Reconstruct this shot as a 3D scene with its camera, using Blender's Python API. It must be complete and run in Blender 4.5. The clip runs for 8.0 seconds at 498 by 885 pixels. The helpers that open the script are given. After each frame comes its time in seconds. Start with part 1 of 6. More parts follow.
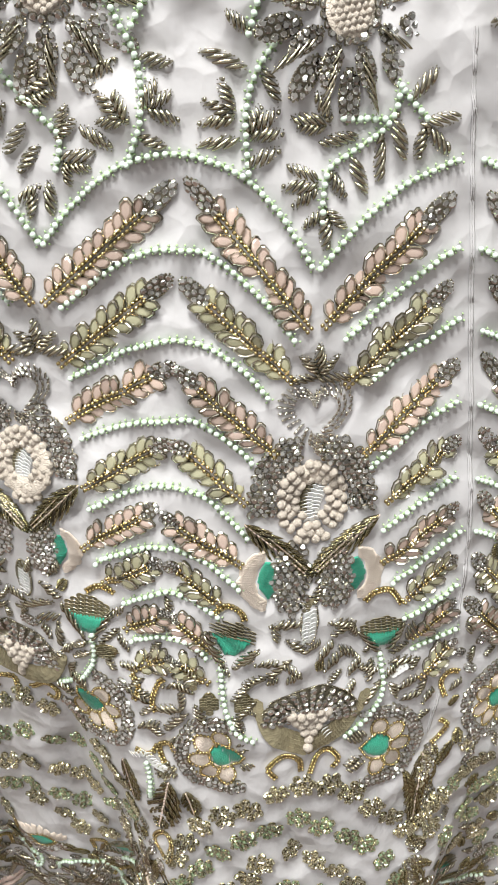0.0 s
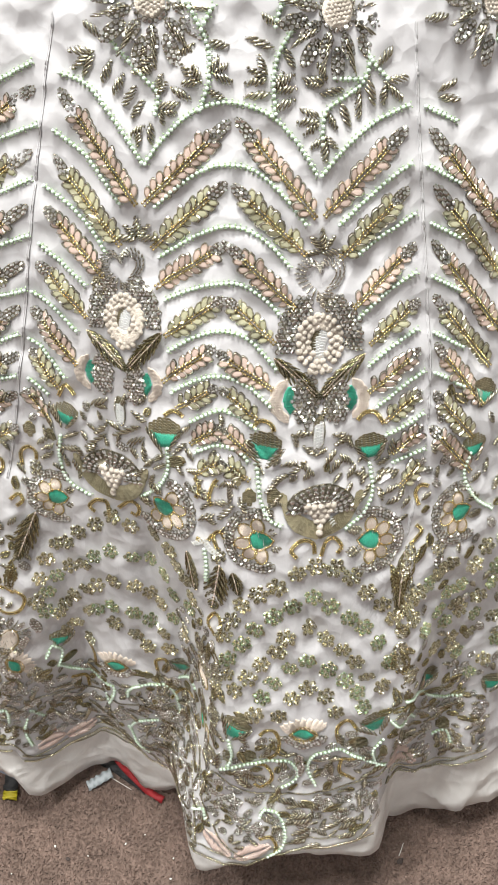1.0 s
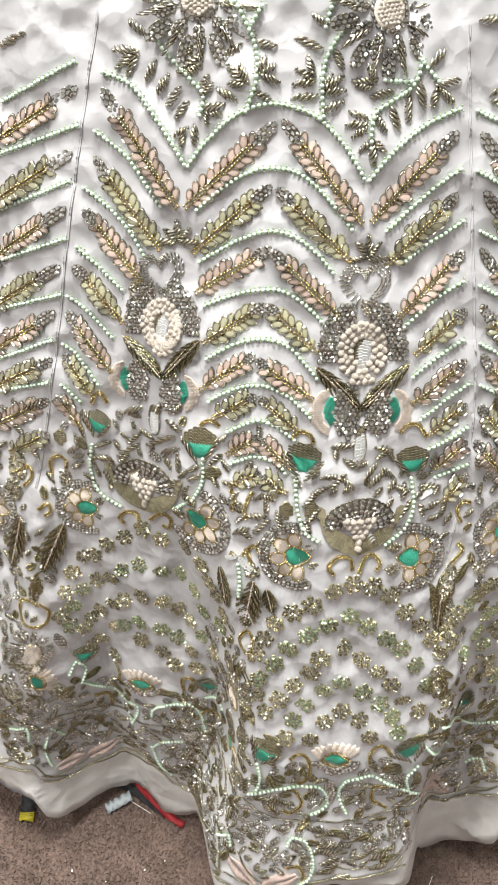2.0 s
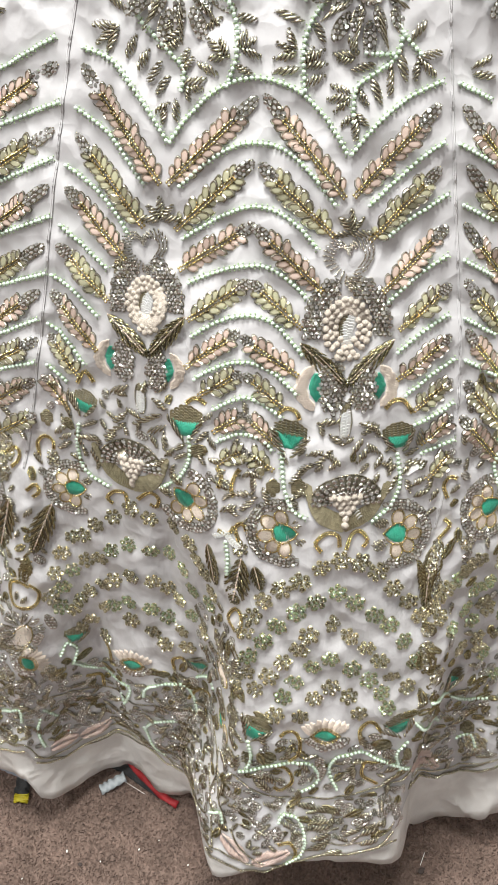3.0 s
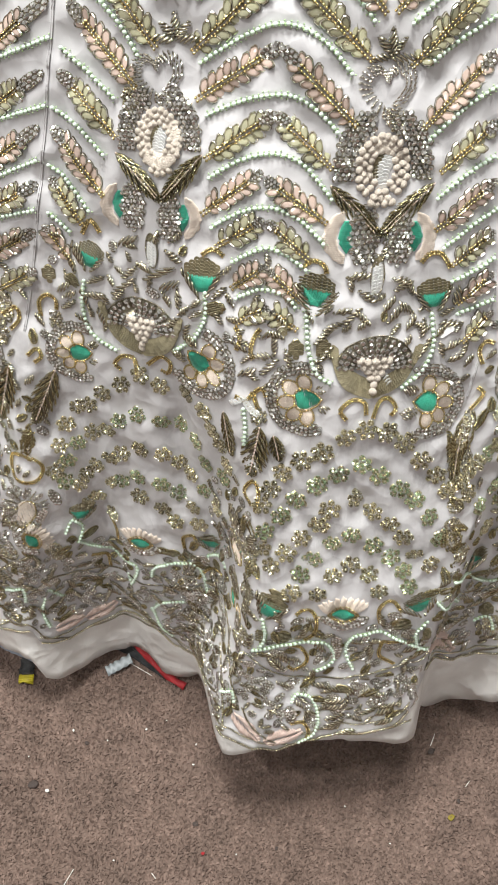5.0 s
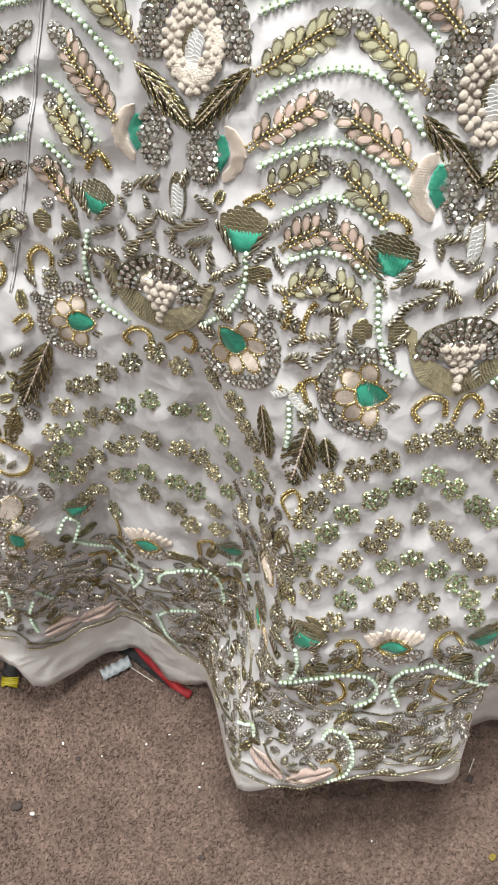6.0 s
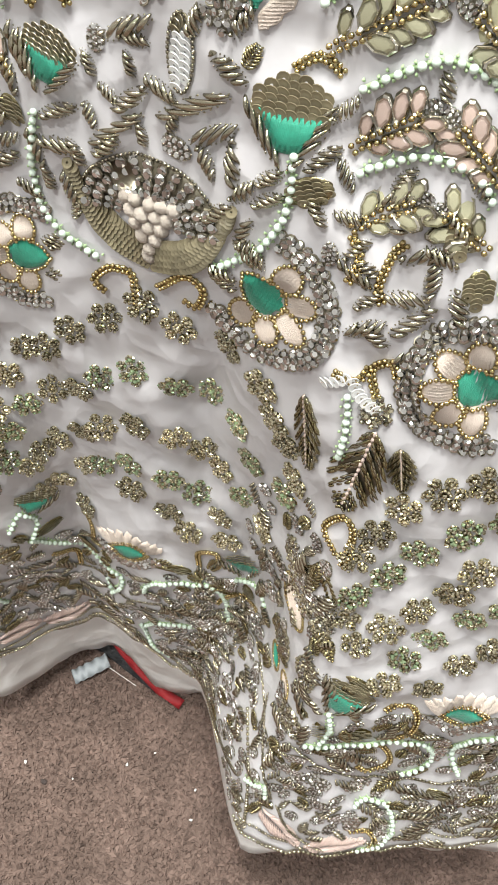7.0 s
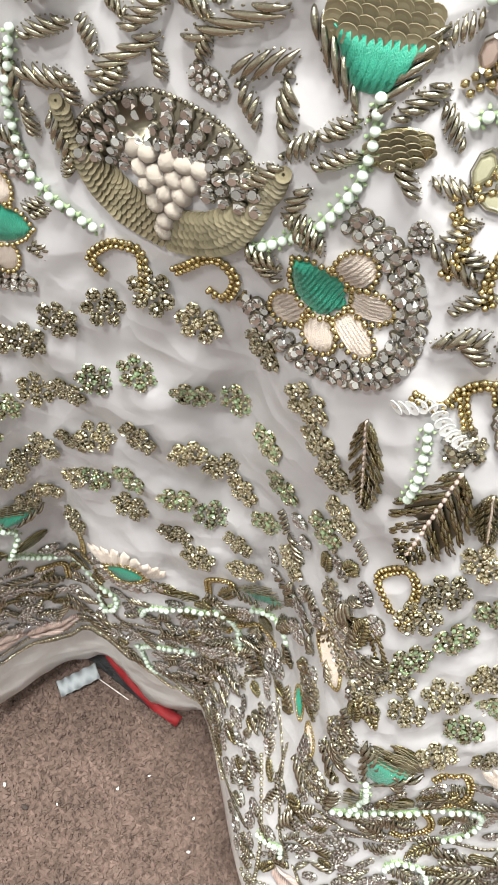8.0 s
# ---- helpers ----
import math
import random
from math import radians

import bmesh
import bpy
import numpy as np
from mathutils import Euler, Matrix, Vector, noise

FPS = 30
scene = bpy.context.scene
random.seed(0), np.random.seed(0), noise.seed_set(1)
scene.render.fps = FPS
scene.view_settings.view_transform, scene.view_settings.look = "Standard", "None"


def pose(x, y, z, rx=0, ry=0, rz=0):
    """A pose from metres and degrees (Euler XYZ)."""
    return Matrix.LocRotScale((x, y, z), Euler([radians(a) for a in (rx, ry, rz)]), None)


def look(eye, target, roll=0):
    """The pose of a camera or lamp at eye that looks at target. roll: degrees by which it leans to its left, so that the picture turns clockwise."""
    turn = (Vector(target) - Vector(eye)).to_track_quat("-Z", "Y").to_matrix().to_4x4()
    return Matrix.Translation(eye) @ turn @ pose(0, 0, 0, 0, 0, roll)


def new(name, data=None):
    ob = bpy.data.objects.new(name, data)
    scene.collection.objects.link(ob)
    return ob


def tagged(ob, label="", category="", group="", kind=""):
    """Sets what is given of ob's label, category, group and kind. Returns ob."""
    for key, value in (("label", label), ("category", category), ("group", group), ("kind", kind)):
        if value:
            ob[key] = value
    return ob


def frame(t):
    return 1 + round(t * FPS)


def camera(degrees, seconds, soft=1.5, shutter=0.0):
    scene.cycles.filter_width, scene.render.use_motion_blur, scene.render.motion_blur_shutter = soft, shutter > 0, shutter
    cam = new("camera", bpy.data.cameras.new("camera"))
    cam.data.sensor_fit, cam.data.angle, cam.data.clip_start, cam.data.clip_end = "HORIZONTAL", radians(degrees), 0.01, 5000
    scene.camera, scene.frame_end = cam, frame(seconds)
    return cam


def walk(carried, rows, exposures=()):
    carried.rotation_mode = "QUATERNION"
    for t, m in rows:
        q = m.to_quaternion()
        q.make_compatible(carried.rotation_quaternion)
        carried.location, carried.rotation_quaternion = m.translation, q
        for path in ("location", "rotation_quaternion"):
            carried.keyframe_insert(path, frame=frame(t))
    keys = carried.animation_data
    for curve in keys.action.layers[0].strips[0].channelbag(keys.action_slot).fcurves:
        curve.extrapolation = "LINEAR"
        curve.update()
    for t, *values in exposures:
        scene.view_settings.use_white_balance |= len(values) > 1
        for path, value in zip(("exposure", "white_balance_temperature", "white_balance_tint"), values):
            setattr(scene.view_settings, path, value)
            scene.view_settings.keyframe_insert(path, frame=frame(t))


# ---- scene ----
cam = camera(31.5, 8.0, soft=1.1)
# seconds, eye (x, y, z), yaw, pitch, roll
ROWS = [
    (0.0, 0.0018, -0.0471, 0.7267, 0.74, -50.24, -1.28),
    (0.5, 0.0075, -0.1555, 0.7517, 1.22, -47.58, -1.77),
    (1.0, 0.0001, -0.2342, 0.7698, 2.95, -45.60, -3.09),
    (1.2, -0.0077, -0.2430, 0.7663, 3.29, -44.47, -3.50),
    (2.3, -0.0150, -0.2253, 0.7522, 4.18, -44.04, -2.74),
    (2.5, -0.0102, -0.2271, 0.7507, 4.17, -44.31, -2.88),
    (3.0, -0.0085, -0.2333, 0.7500, 3.81, -44.76, -3.27),
    (3.5, -0.0139, -0.2334, 0.7439, 3.86, -45.44, -3.16),
    (4.0, -0.0185, -0.2291, 0.7319, 3.81, -47.14, -2.94),
    (4.2, -0.0185, -0.2286, 0.7266, 4.08, -48.01, -3.03),
    (5.3, -0.0312, -0.2188, 0.6958, 3.59, -51.90, -2.53),
    (5.5, -0.0382, -0.2033, 0.6843, 3.63, -52.52, -2.05),
    (6.0, -0.0525, -0.1408, 0.6452, 2.86, -54.83, -0.40),
    (6.5, -0.0603, -0.0878, 0.6051, 3.14, -57.12, 0.13),
    (7.0, -0.0706, -0.0398, 0.5518, 1.29, -60.89, 2.25),
    (7.5, -0.0779, -0.0097, 0.5231, 0.27, -62.52, 3.35),
    (8.0, -0.0849, 0.0046, 0.5066, -0.91, -63.64, 5.19),
]
walk(cam, [(t, pose(x, y, z, 90 + pitch, 0, yaw) @ pose(0, 0, 0, 0, 0, roll)) for t, x, y, z, yaw, pitch, roll in ROWS],
     exposures=((0.0, -0.1), (0.5, 0.18), (1.0, 0.15), (2.5, 0.08), (4.2, 0.05), (6.0, 0.06), (7.0, 0.2), (8.0, 0.36)))

# ---- light ----
world = bpy.data.worlds.new("room_light")
scene.world = world
world.use_nodes = True
world.node_tree.nodes["Background"].inputs["Color"].default_value = (0.9, 0.93, 1.0, 1)
world.node_tree.nodes["Background"].inputs["Strength"].default_value = 0.03


def overhead_light(x, y, sx, sy, watts, colour=(1, 0.98, 0.95)):
    data = bpy.data.lights.new("overhead_light", "AREA")
    data.shape, data.size, data.size_y, data.energy, data.color = "RECTANGLE", sx, sy, watts, colour
    ob = new("overhead_light", data)
    ob.matrix_basis = look((x, y, 2.75), (x, y, 0))
    return ob


# Two lamps follow the shadows; the three at 4 W are added for glints.
for x, y, size, watts, colour in ((-1.1, -0.5, 0.2, 38, (0.97, 0.985, 0.95)), (-0.1, 0.34, 0.75, 106, (0.965, 0.985, 0.935)), (1.0, -1.1, 0.25, 4, (0.94, 0.98, 1.0)), (-0.45, -1.5, 0.25, 4, (0.94, 0.98, 1.0)), (0.35, -1.6, 0.25, 4, (0.94, 0.98, 1.0))):
    overhead_light(x, y, size, size, watts, colour)


# ---- materials ----
def material(name, colour, rough=0.5, metal=0.0, second=None, scale=200.0, bump=0.0, bump_scale=None, random_value=0.0, **more):
    """A node material: colour varied towards second by noise at scale (per metre), with a fine bump."""
    m = bpy.data.materials.new(name)
    m.use_nodes = True
    t = m.node_tree
    p = t.nodes["Principled BSDF"]
    p.inputs["Base Color"].default_value = (*colour, 1)
    p.inputs["Roughness"].default_value, p.inputs["Metallic"].default_value = rough, metal
    for key, value in more.items():
        p.inputs[key.replace("_", " ")].default_value = value
    where = t.nodes.new("ShaderNodeTexCoord")
    last = None
    if second:
        n = t.nodes.new("ShaderNodeTexNoise")
        n.inputs["Scale"].default_value, n.inputs["Detail"].default_value = scale, 5
        t.links.new(where.outputs["Object"], n.inputs["Vector"])
        ramp = t.nodes.new("ShaderNodeMapRange")
        ramp.inputs["From Min"].default_value, ramp.inputs["From Max"].default_value = 0.32, 0.68
        t.links.new(n.outputs["Fac"], ramp.inputs["Value"])
        mix = t.nodes.new("ShaderNodeMix")
        mix.data_type = "RGBA"
        mix.inputs["A"].default_value, mix.inputs["B"].default_value = (*colour, 1), (*second, 1)
        t.links.new(ramp.outputs["Result"], mix.inputs["Factor"])
        last = mix.outputs["Result"]
    if random_value:
        hsv = t.nodes.new("ShaderNodeHueSaturation")
        hsv.inputs["Color"].default_value = (*colour, 1)
        if last:
            t.links.new(last, hsv.inputs["Color"])
        ri = t.nodes.new("ShaderNodeObjectInfo")
        geo = t.nodes.new("ShaderNodeNewGeometry")
        add = t.nodes.new("ShaderNodeMath")
        add.operation = "ADD"
        t.links.new(ri.outputs["Random"], add.inputs[0])
        t.links.new(geo.outputs["Random Per Island"], add.inputs[1])
        mr = t.nodes.new("ShaderNodeMapRange")
        mr.inputs["From Max"].default_value = 2.0
        mr.inputs["To Min"].default_value, mr.inputs["To Max"].default_value = 1 - random_value, 1 + random_value
        t.links.new(add.outputs[0], mr.inputs["Value"])
        t.links.new(mr.outputs["Result"], hsv.inputs["Value"])
        last = hsv.outputs["Color"]
    if last:
        t.links.new(last, p.inputs["Base Color"])
    if bump:
        n = t.nodes.new("ShaderNodeTexNoise")
        n.inputs["Scale"].default_value, n.inputs["Detail"].default_value = bump_scale or scale, 4
        t.links.new(where.outputs["Object"], n.inputs["Vector"])
        b = t.nodes.new("ShaderNodeBump")
        b.inputs["Strength"].default_value, b.inputs["Distance"].default_value = bump, 0.002
        t.links.new(n.outputs["Fac"], b.inputs["Height"])
        t.links.new(b.outputs["Normal"], p.inputs["Normal"])
    return m


SILK = material("ivory_silk", (0.545, 0.527, 0.545), 0.48, second=(0.485, 0.466, 0.484), scale=40, bump=0.5, bump_scale=48, Sheen_Weight=0.2, Specular_IOR_Level=0.3)


def creased(m, scale, deep):
    """Adds sharp small creases to a cloth material, over its softer bump."""
    t = m.node_tree
    p, soft = t.nodes["Principled BSDF"], t.nodes["Bump"]
    where = t.nodes["Texture Coordinate"]
    warp = t.nodes.new("ShaderNodeTexNoise")
    warp.inputs["Scale"].default_value, warp.inputs["Detail"].default_value = scale * 0.7, 2
    shift = t.nodes.new("ShaderNodeVectorMath")
    shift.operation = "MULTIPLY_ADD"
    shift.inputs[1].default_value = (0.9 / scale,) * 3
    n = t.nodes.new("ShaderNodeTexVoronoi")
    n.feature = "SMOOTH_F1"
    n.inputs["Scale"].default_value, n.inputs["Smoothness"].default_value, n.inputs["Detail"].default_value = scale, 0.12, 1.0
    t.links.new(where.outputs["Object"], warp.inputs["Vector"])
    t.links.new(warp.outputs["Color"], shift.inputs[0])
    t.links.new(where.outputs["Object"], shift.inputs[2])
    t.links.new(shift.outputs["Vector"], n.inputs["Vector"])
    b = t.nodes.new("ShaderNodeBump")
    b.inputs["Strength"].default_value, b.inputs["Distance"].default_value = 0.8, deep
    t.links.new(n.outputs["Distance"], b.inputs["Height"])
    t.links.new(soft.outputs["Normal"], b.inputs["Normal"])
    t.links.new(b.outputs["Normal"], p.inputs["Normal"])


creased(SILK, 42, 0.0028)
LINING = material("white_lining", (0.82, 0.80, 0.79), 0.5, second=(0.60, 0.57, 0.56), scale=25, bump=0.3, bump_scale=70)
creased(LINING, 32, 0.004)
CARPET = material("brown_carpet", (0.13, 0.088, 0.072), 0.95, second=(0.18, 0.126, 0.105), scale=120, bump=0.9, bump_scale=700)
PILE = material("carpet_pile", (0.14, 0.095, 0.078), 0.95, second=(0.235, 0.163, 0.136), scale=34, random_value=0.2)
PLASTER = material("grey_plaster", (0.50, 0.49, 0.475), 0.9, second=(0.45, 0.44, 0.43), scale=3, bump=0.1, bump_scale=60)
WHITE_PAINT = material("white_paint", (0.75, 0.74, 0.72), 0.8, second=(0.70, 0.69, 0.67), scale=4)

# ---- the cloth's shape ----
MM = 0.001
LEAN_A = radians(25.05)
OY = -0.0653


def sstep(x, a, b):
    t = min(1.0, max(0.0, (x - a) / (b - a)))
    return t * t * (3 - 2 * t)


def relief(a, b):
    base = -(1.1 if a < 0 else 2.0) * a * a
    d1 = 0.088 * (max(0.0, 0.60 - b) / 0.453) ** 1.9
    d1 = min(d1, 0.115)
    edge = -0.058 - 0.03 * sstep(b, 0.30, 0.45) - 0.024 * sstep(0.24 - b, 0.0, 0.11)
    wide = 0.016 + 0.022 * sstep(b, 0.25, 0.45)
    left = -0.165 - 0.03 * sstep(0.33 - b, 0.0, 0.18)
    hollow = sstep(a, edge + wide, edge - wide) * (1 - 0.68 * sstep(a, left + 0.03, left - 0.035))
    d2 = 0.055 * (max(0.0, 0.36 - b) / 0.2) ** 1.2
    fold = 0.096 - 0.022 * sstep(0.30 - b, 0.0, 0.14)
    right = sstep(a, fold - 0.013, fold + 0.013) * (1 - 0.55 * sstep(a, fold + 0.03, fold + 0.075))
    crease = -0.005 * math.exp(-((a + 0.088 - 0.06 * (b - 0.33)) / 0.008) ** 2) * sstep(b, 0.25, 0.30) * sstep(0.43 - b, 0.0, 0.06)
    crease -= 0.004 * math.exp(-((a + 0.125) / 0.009) ** 2) * sstep(b, 0.24, 0.28) * sstep(0.40 - b, 0.0, 0.06)
    crease -= 0.012 * math.exp(-((a + 0.150) / 0.014) ** 2) * sstep(0.40 - b, 0.0, 0.2)
    belly = 0.011 * math.exp(-((a + 0.005) / 0.055) ** 2 - ((b - 0.40) / 0.085) ** 2)
    tuck = -0.011 * sstep(0.25 - b, 0.0, 0.08) * (1 - hollow) * (1 - right)
    return base + belly + tuck - d1 * hollow - d2 * right + crease


def place(a, b, lift=0.0):
    n = relief(a, b) + lift
    c, s = math.cos(LEAN_A), math.sin(LEAN_A)
    return (a, OY + b * s - n * c, b * c + n * s)


def crumple(a, b):
    """Fine creases of the silk, over and above its folds."""
    w = 0.0027 * noise.noise((a * 30, b * 18, 3.3)) + 0.0018 * noise.noise((a * 80 + b * 30, b * 55 - a * 30, 7.7))
    w += 0.0014 * (1 - abs(noise.noise((a * 58 - b * 21, b * 40 + a * 17, 5.1)))) ** 4
    return w - 0.0024 * (1 - abs(noise.noise((a * 26 + b * 14, b * 16 - a * 11, 1.1)))) ** 6


def smooth(me):
    me.polygons.foreach_set("use_smooth", [True] * len(me.polygons))
    return me


def part(name, bm, mat, parent=None, label="", soft=True):
    me = bpy.data.meshes.new(name)
    bm.to_mesh(me)
    bm.free()
    me.materials.append(mat)
    if soft:
        smooth(me)
    ob = new(name, me)
    if parent:
        ob.parent = parent
    return tagged(ob, label)


def block(bm, x0, x1, y0, y1, z0, z1):
    m = Matrix.Translation(((x0 + x1) / 2, (y0 + y1) / 2, (z0 + z1) / 2)) @ Matrix.Diagonal((x1 - x0, y1 - y0, z1 - z0, 1))
    bmesh.ops.create_cube(bm, size=1, matrix=m)
    return bm


# ---- the room ----
floor = tagged(part("floor", block(bmesh.new(), -2.4, 2.4, -2.3, 1.8, -0.05, 0), CARPET, soft=False), "worn brown low-pile carpet with flecks of lint", "floor", kind="structure")
for name, box in (("wall_north", (-2.4, 2.4, 1.8, 1.9, -0.05, 2.8)), ("wall_south", (-2.4, 2.4, -2.4, -2.3, -0.05, 2.8)),
                  ("wall_west", (-2.5, -2.4, -2.4, 1.9, -0.05, 2.8)), ("wall_east", (2.4, 2.5, -2.4, 1.9, -0.05, 2.8))):
    tagged(part(name, block(bmesh.new(), *box), PLASTER, soft=False), "plain pale grey plastered wall", "wall", kind="structure")
tagged(part("ceiling", block(bmesh.new(), -2.5, 2.5, -2.4, 1.9, 2.8, 2.9), WHITE_PAINT, soft=False), "plain white ceiling", "ceiling", kind="structure")

# ---- the skirt ----
skirt = tagged(new("embroidered_skirt"), "ivory silk flared skirt heavily embroidered with beads, pearls and stones", "skirt")


HEM = ((-264, 148), (-244, 147), (-217, 152), (-213, 136), (-207, 130), (-196, 127.5), (-184, 129), (-170, 137), (-159, 141.5), (-140, 150), (-129, 147), (-120.6, 137.5), (-113.5, 126), (-100, 119), (-90, 118), (-80, 128),
       (-73, 122), (-62, 121), (-46, 111.5), (-30, 112), (-14, 122), (-2, 126.4), (17, 130.7), (37, 132), (53, 136), (61, 147), (66, 156), (74, 157), (89, 142), (107, 138), (122, 145), (139, 154), (156, 153))
LINING_HEM = ((-253, 118), (-222, 118), (-219, 96), (-210, 89), (-201, 86), (-190, 84), (-169, 87), (-150, 87.5), (-137, 89), (-127, 75), (-116, 74), (-100, 78), (-90, 88), (-80, 98), (-70, 102), (-50, 104),
              (-30, 110), (-6, 121), (17, 123), (37, 118), (53, 113), (65, 112), (76, 92), (88, 70), (101, 68), (116, 72), (129, 84), (146, 96), (164, 92))


def eased(table, a):
    """A height read off a table of (a, b) in millimetres, eased from one entry to the next."""
    for (a0, b0), (a1, b1) in zip(table, table[1:]):
        if a <= a1 * MM or a1 == table[-1][0]:
            u = min(1.0, max(0.0, (a / MM - a0) / (a1 - a0)))
            return (b0 + (b1 - b0) * u) * MM


def hem(a):
    """How high along the cloth its embroidered edge lies."""
    return eased(HEM, a) + 0.0012 * noise.noise((a * 60, 2.5, 0))


def lining_hem(a):
    """How high along the cloth the lining's edge lies."""
    return eased(LINING_HEM, a) + 0.0025 * noise.noise((a * 45, 0.5, 0)) + 0.001 * noise.noise((a * 210, 0.5, 0))


def sheet(a0, a1, low, high, step, lift, mat, name, label, thick=0.0006):
    """A strip of cloth lying on the skirt's shape, between two edges given as functions of a."""
    na = max(2, round((a1 - a0) / step))
    verts, faces = [], []
    nb = max(2, round((high(0) - low(0)) / step))
    for i in range(na + 1):
        a = a0 + (a1 - a0) * i / na
        lo, hi = low(a), high(a)
        for j in range(nb + 1):
            b = lo + (hi - lo) * j / nb
            verts.append(place(a, b, lift + crumple(a, b)))
    for i in range(na):
        for j in range(nb):
            k = i * (nb + 1) + j
            faces.append((k, k + nb + 1, k + nb + 2, k + 1))
    me = bpy.data.meshes.new(name)
    me.from_pydata(verts, [], faces)
    me.materials.append(mat)
    smooth(me)
    ob = new(name, me)
    ob.parent = skirt
    s = ob.modifiers.new("thickness", "SOLIDIFY")
    s.thickness, s.offset = thick, -1
    return tagged(ob, label)


TOP = lambda a: 0.86
sheet(-0.40, 0.36, hem, TOP, 0.003, -0.0002, SILK, "fabric", "crumpled ivory silk with a soft sheen")
sheet(-0.40, 0.36, lining_hem, lambda a: hem(a) + 0.03, 0.004, -0.004, LINING, "lining", "plain white lining hanging below the hem")


# ---- embroidery materials ----
WIRE = material("antique_bullion_wire", (0.60, 0.56, 0.45), 0.15, 1.0, second=(0.24, 0.215, 0.15), scale=900, bump=0.12, bump_scale=2600, random_value=0.25)
MINT_GLITTER = material("mint_glitter", (0.44, 0.58, 0.36), 0.13, 0.7, random_value=0.3)
SILVER_WIRE = material("silver_bezel", (0.62, 0.59, 0.52), 0.18, 1.0, random_value=0.3)
OLIVE_WIRE = material("olive_bullion_wire", (0.46, 0.41, 0.25), 0.2, 1.0, second=(0.27, 0.23, 0.12), scale=900, bump=0.15, bump_scale=2600, random_value=0.25)
# Dark rims and pads that outline the stones and darken the gaps between.
DARK_BACKING = material("dark_backing", (0.20, 0.18, 0.135), 0.35, 0.9, random_value=0.3)
CRYSTAL = material("grey_crystal", (0.74, 0.74, 0.73), 0.05, 1.0, random_value=0.45)
GOLD = material("gold_seed_beads", (0.56, 0.45, 0.23), 0.2, 1.0, random_value=0.25)
CHAMPAGNE = material("champagne_glitter", (0.64, 0.60, 0.45), 0.14, 0.95, random_value=0.5)
PINK_STONE = material("pale_pink_stone", (0.60, 0.465, 0.41), 0.08, 0.0, second=(0.50, 0.375, 0.32), scale=500, random_value=0.22, Coat_Weight=0.6)
OLIVE_STONE = material("smoky_olive_stone", (0.36, 0.345, 0.225), 0.08, 0.0, second=(0.46, 0.44, 0.31), scale=500, random_value=0.25, Coat_Weight=0.7)
PEARL = material("mint_pearl", (0.57, 0.71, 0.60), 0.16, 0.0, second=(0.67, 0.74, 0.665), scale=300, random_value=0.08, Coat_Weight=0.6)
MINT_THREAD = material("mint_thread", (0.36, 0.48, 0.27), 0.8, random_value=0.2)
GREEN_THREAD = material("emerald_thread", (0.012, 0.26, 0.165), 0.42, second=(0.02, 0.34, 0.22), scale=400, bump=0.4, bump_scale=2500, random_value=0.12, Sheen_Weight=0.4)
CREAM_THREAD = material("cream_thread", (0.74, 0.63, 0.55), 0.5, second=(0.66, 0.54, 0.46), scale=300, bump=0.4, bump_scale=2500, random_value=0.10, Sheen_Weight=0.4)
KNOT = material("cream_knots", (0.80, 0.71, 0.63), 0.7, second=(0.72, 0.62, 0.53), scale=600, bump=0.7, bump_scale=1500, random_value=0.10)
BLUSH_THREAD = material("blush_thread", (0.70, 0.55, 0.50), 0.55, second=(0.62, 0.47, 0.42), scale=300, bump=0.4, bump_scale=2500, random_value=0.08)
BEIGE_SEQUIN = material("beige_sequins", (0.26, 0.225, 0.145), 0.25, 0.2, random_value=0.4)
WHITE_SEQUIN = material("white_sequins", (0.88, 0.88, 0.88), 0.28, 0.0, random_value=0.1, Coat_Weight=0.5)

# ---- embroidery shapes ----


def spot(a, b, lift=0.0):
    return Vector(place(a * MM, b * MM, lift * MM + crumple(a * MM, b * MM)))


SPOTS, CLAIMS = [], []


def facing(a, b, angle=0.0, lift=0.0):
    """A pose on the cloth, in millimetres: x along the angle (degrees) in the cloth, z away from it; one unit is a millimetre."""
    SPOTS.append((a, b))
    o = spot(a, b, lift)
    ea = (spot(a + 1.5, b) - spot(a - 1.5, b)).normalized()
    eb = spot(a, b + 1.5) - spot(a, b - 1.5)
    n = ea.cross(eb).normalized()
    eb = n.cross(ea)
    c, s = math.cos(radians(angle)), math.sin(radians(angle))
    x = ea * c + eb * s
    y = n.cross(x)
    return Matrix(((x.x * MM, y.x * MM, n.x * MM, o.x), (x.y * MM, y.y * MM, n.y * MM, o.y), (x.z * MM, y.z * MM, n.z * MM, o.z), (0, 0, 0, 1)))


def along(a0, b0, a1, b1, lift=0.0):
    """A pose whose x runs over the cloth from one point to another, and the way's length in millimetres."""
    p, q = spot(a0, b0, lift), spot(a1, b1, lift)
    x = (q - p)
    size = x.length / MM
    x = x.normalized()
    n = facing((a0 + a1) / 2, (b0 + b1) / 2).to_3x3().col[2].normalized()
    y = n.cross(x).normalized()
    n = x.cross(y)
    return Matrix(((x.x * MM, y.x * MM, n.x * MM, p.x), (x.y * MM, y.y * MM, n.y * MM, p.y), (x.z * MM, y.z * MM, n.z * MM, p.z), (0, 0, 0, 1))), size


def stretched(m, sx, sy=None, sz=None):
    return m @ Matrix.Diagonal((sx, sx if sy is None else sy, sx if sz is None else sz, 1))


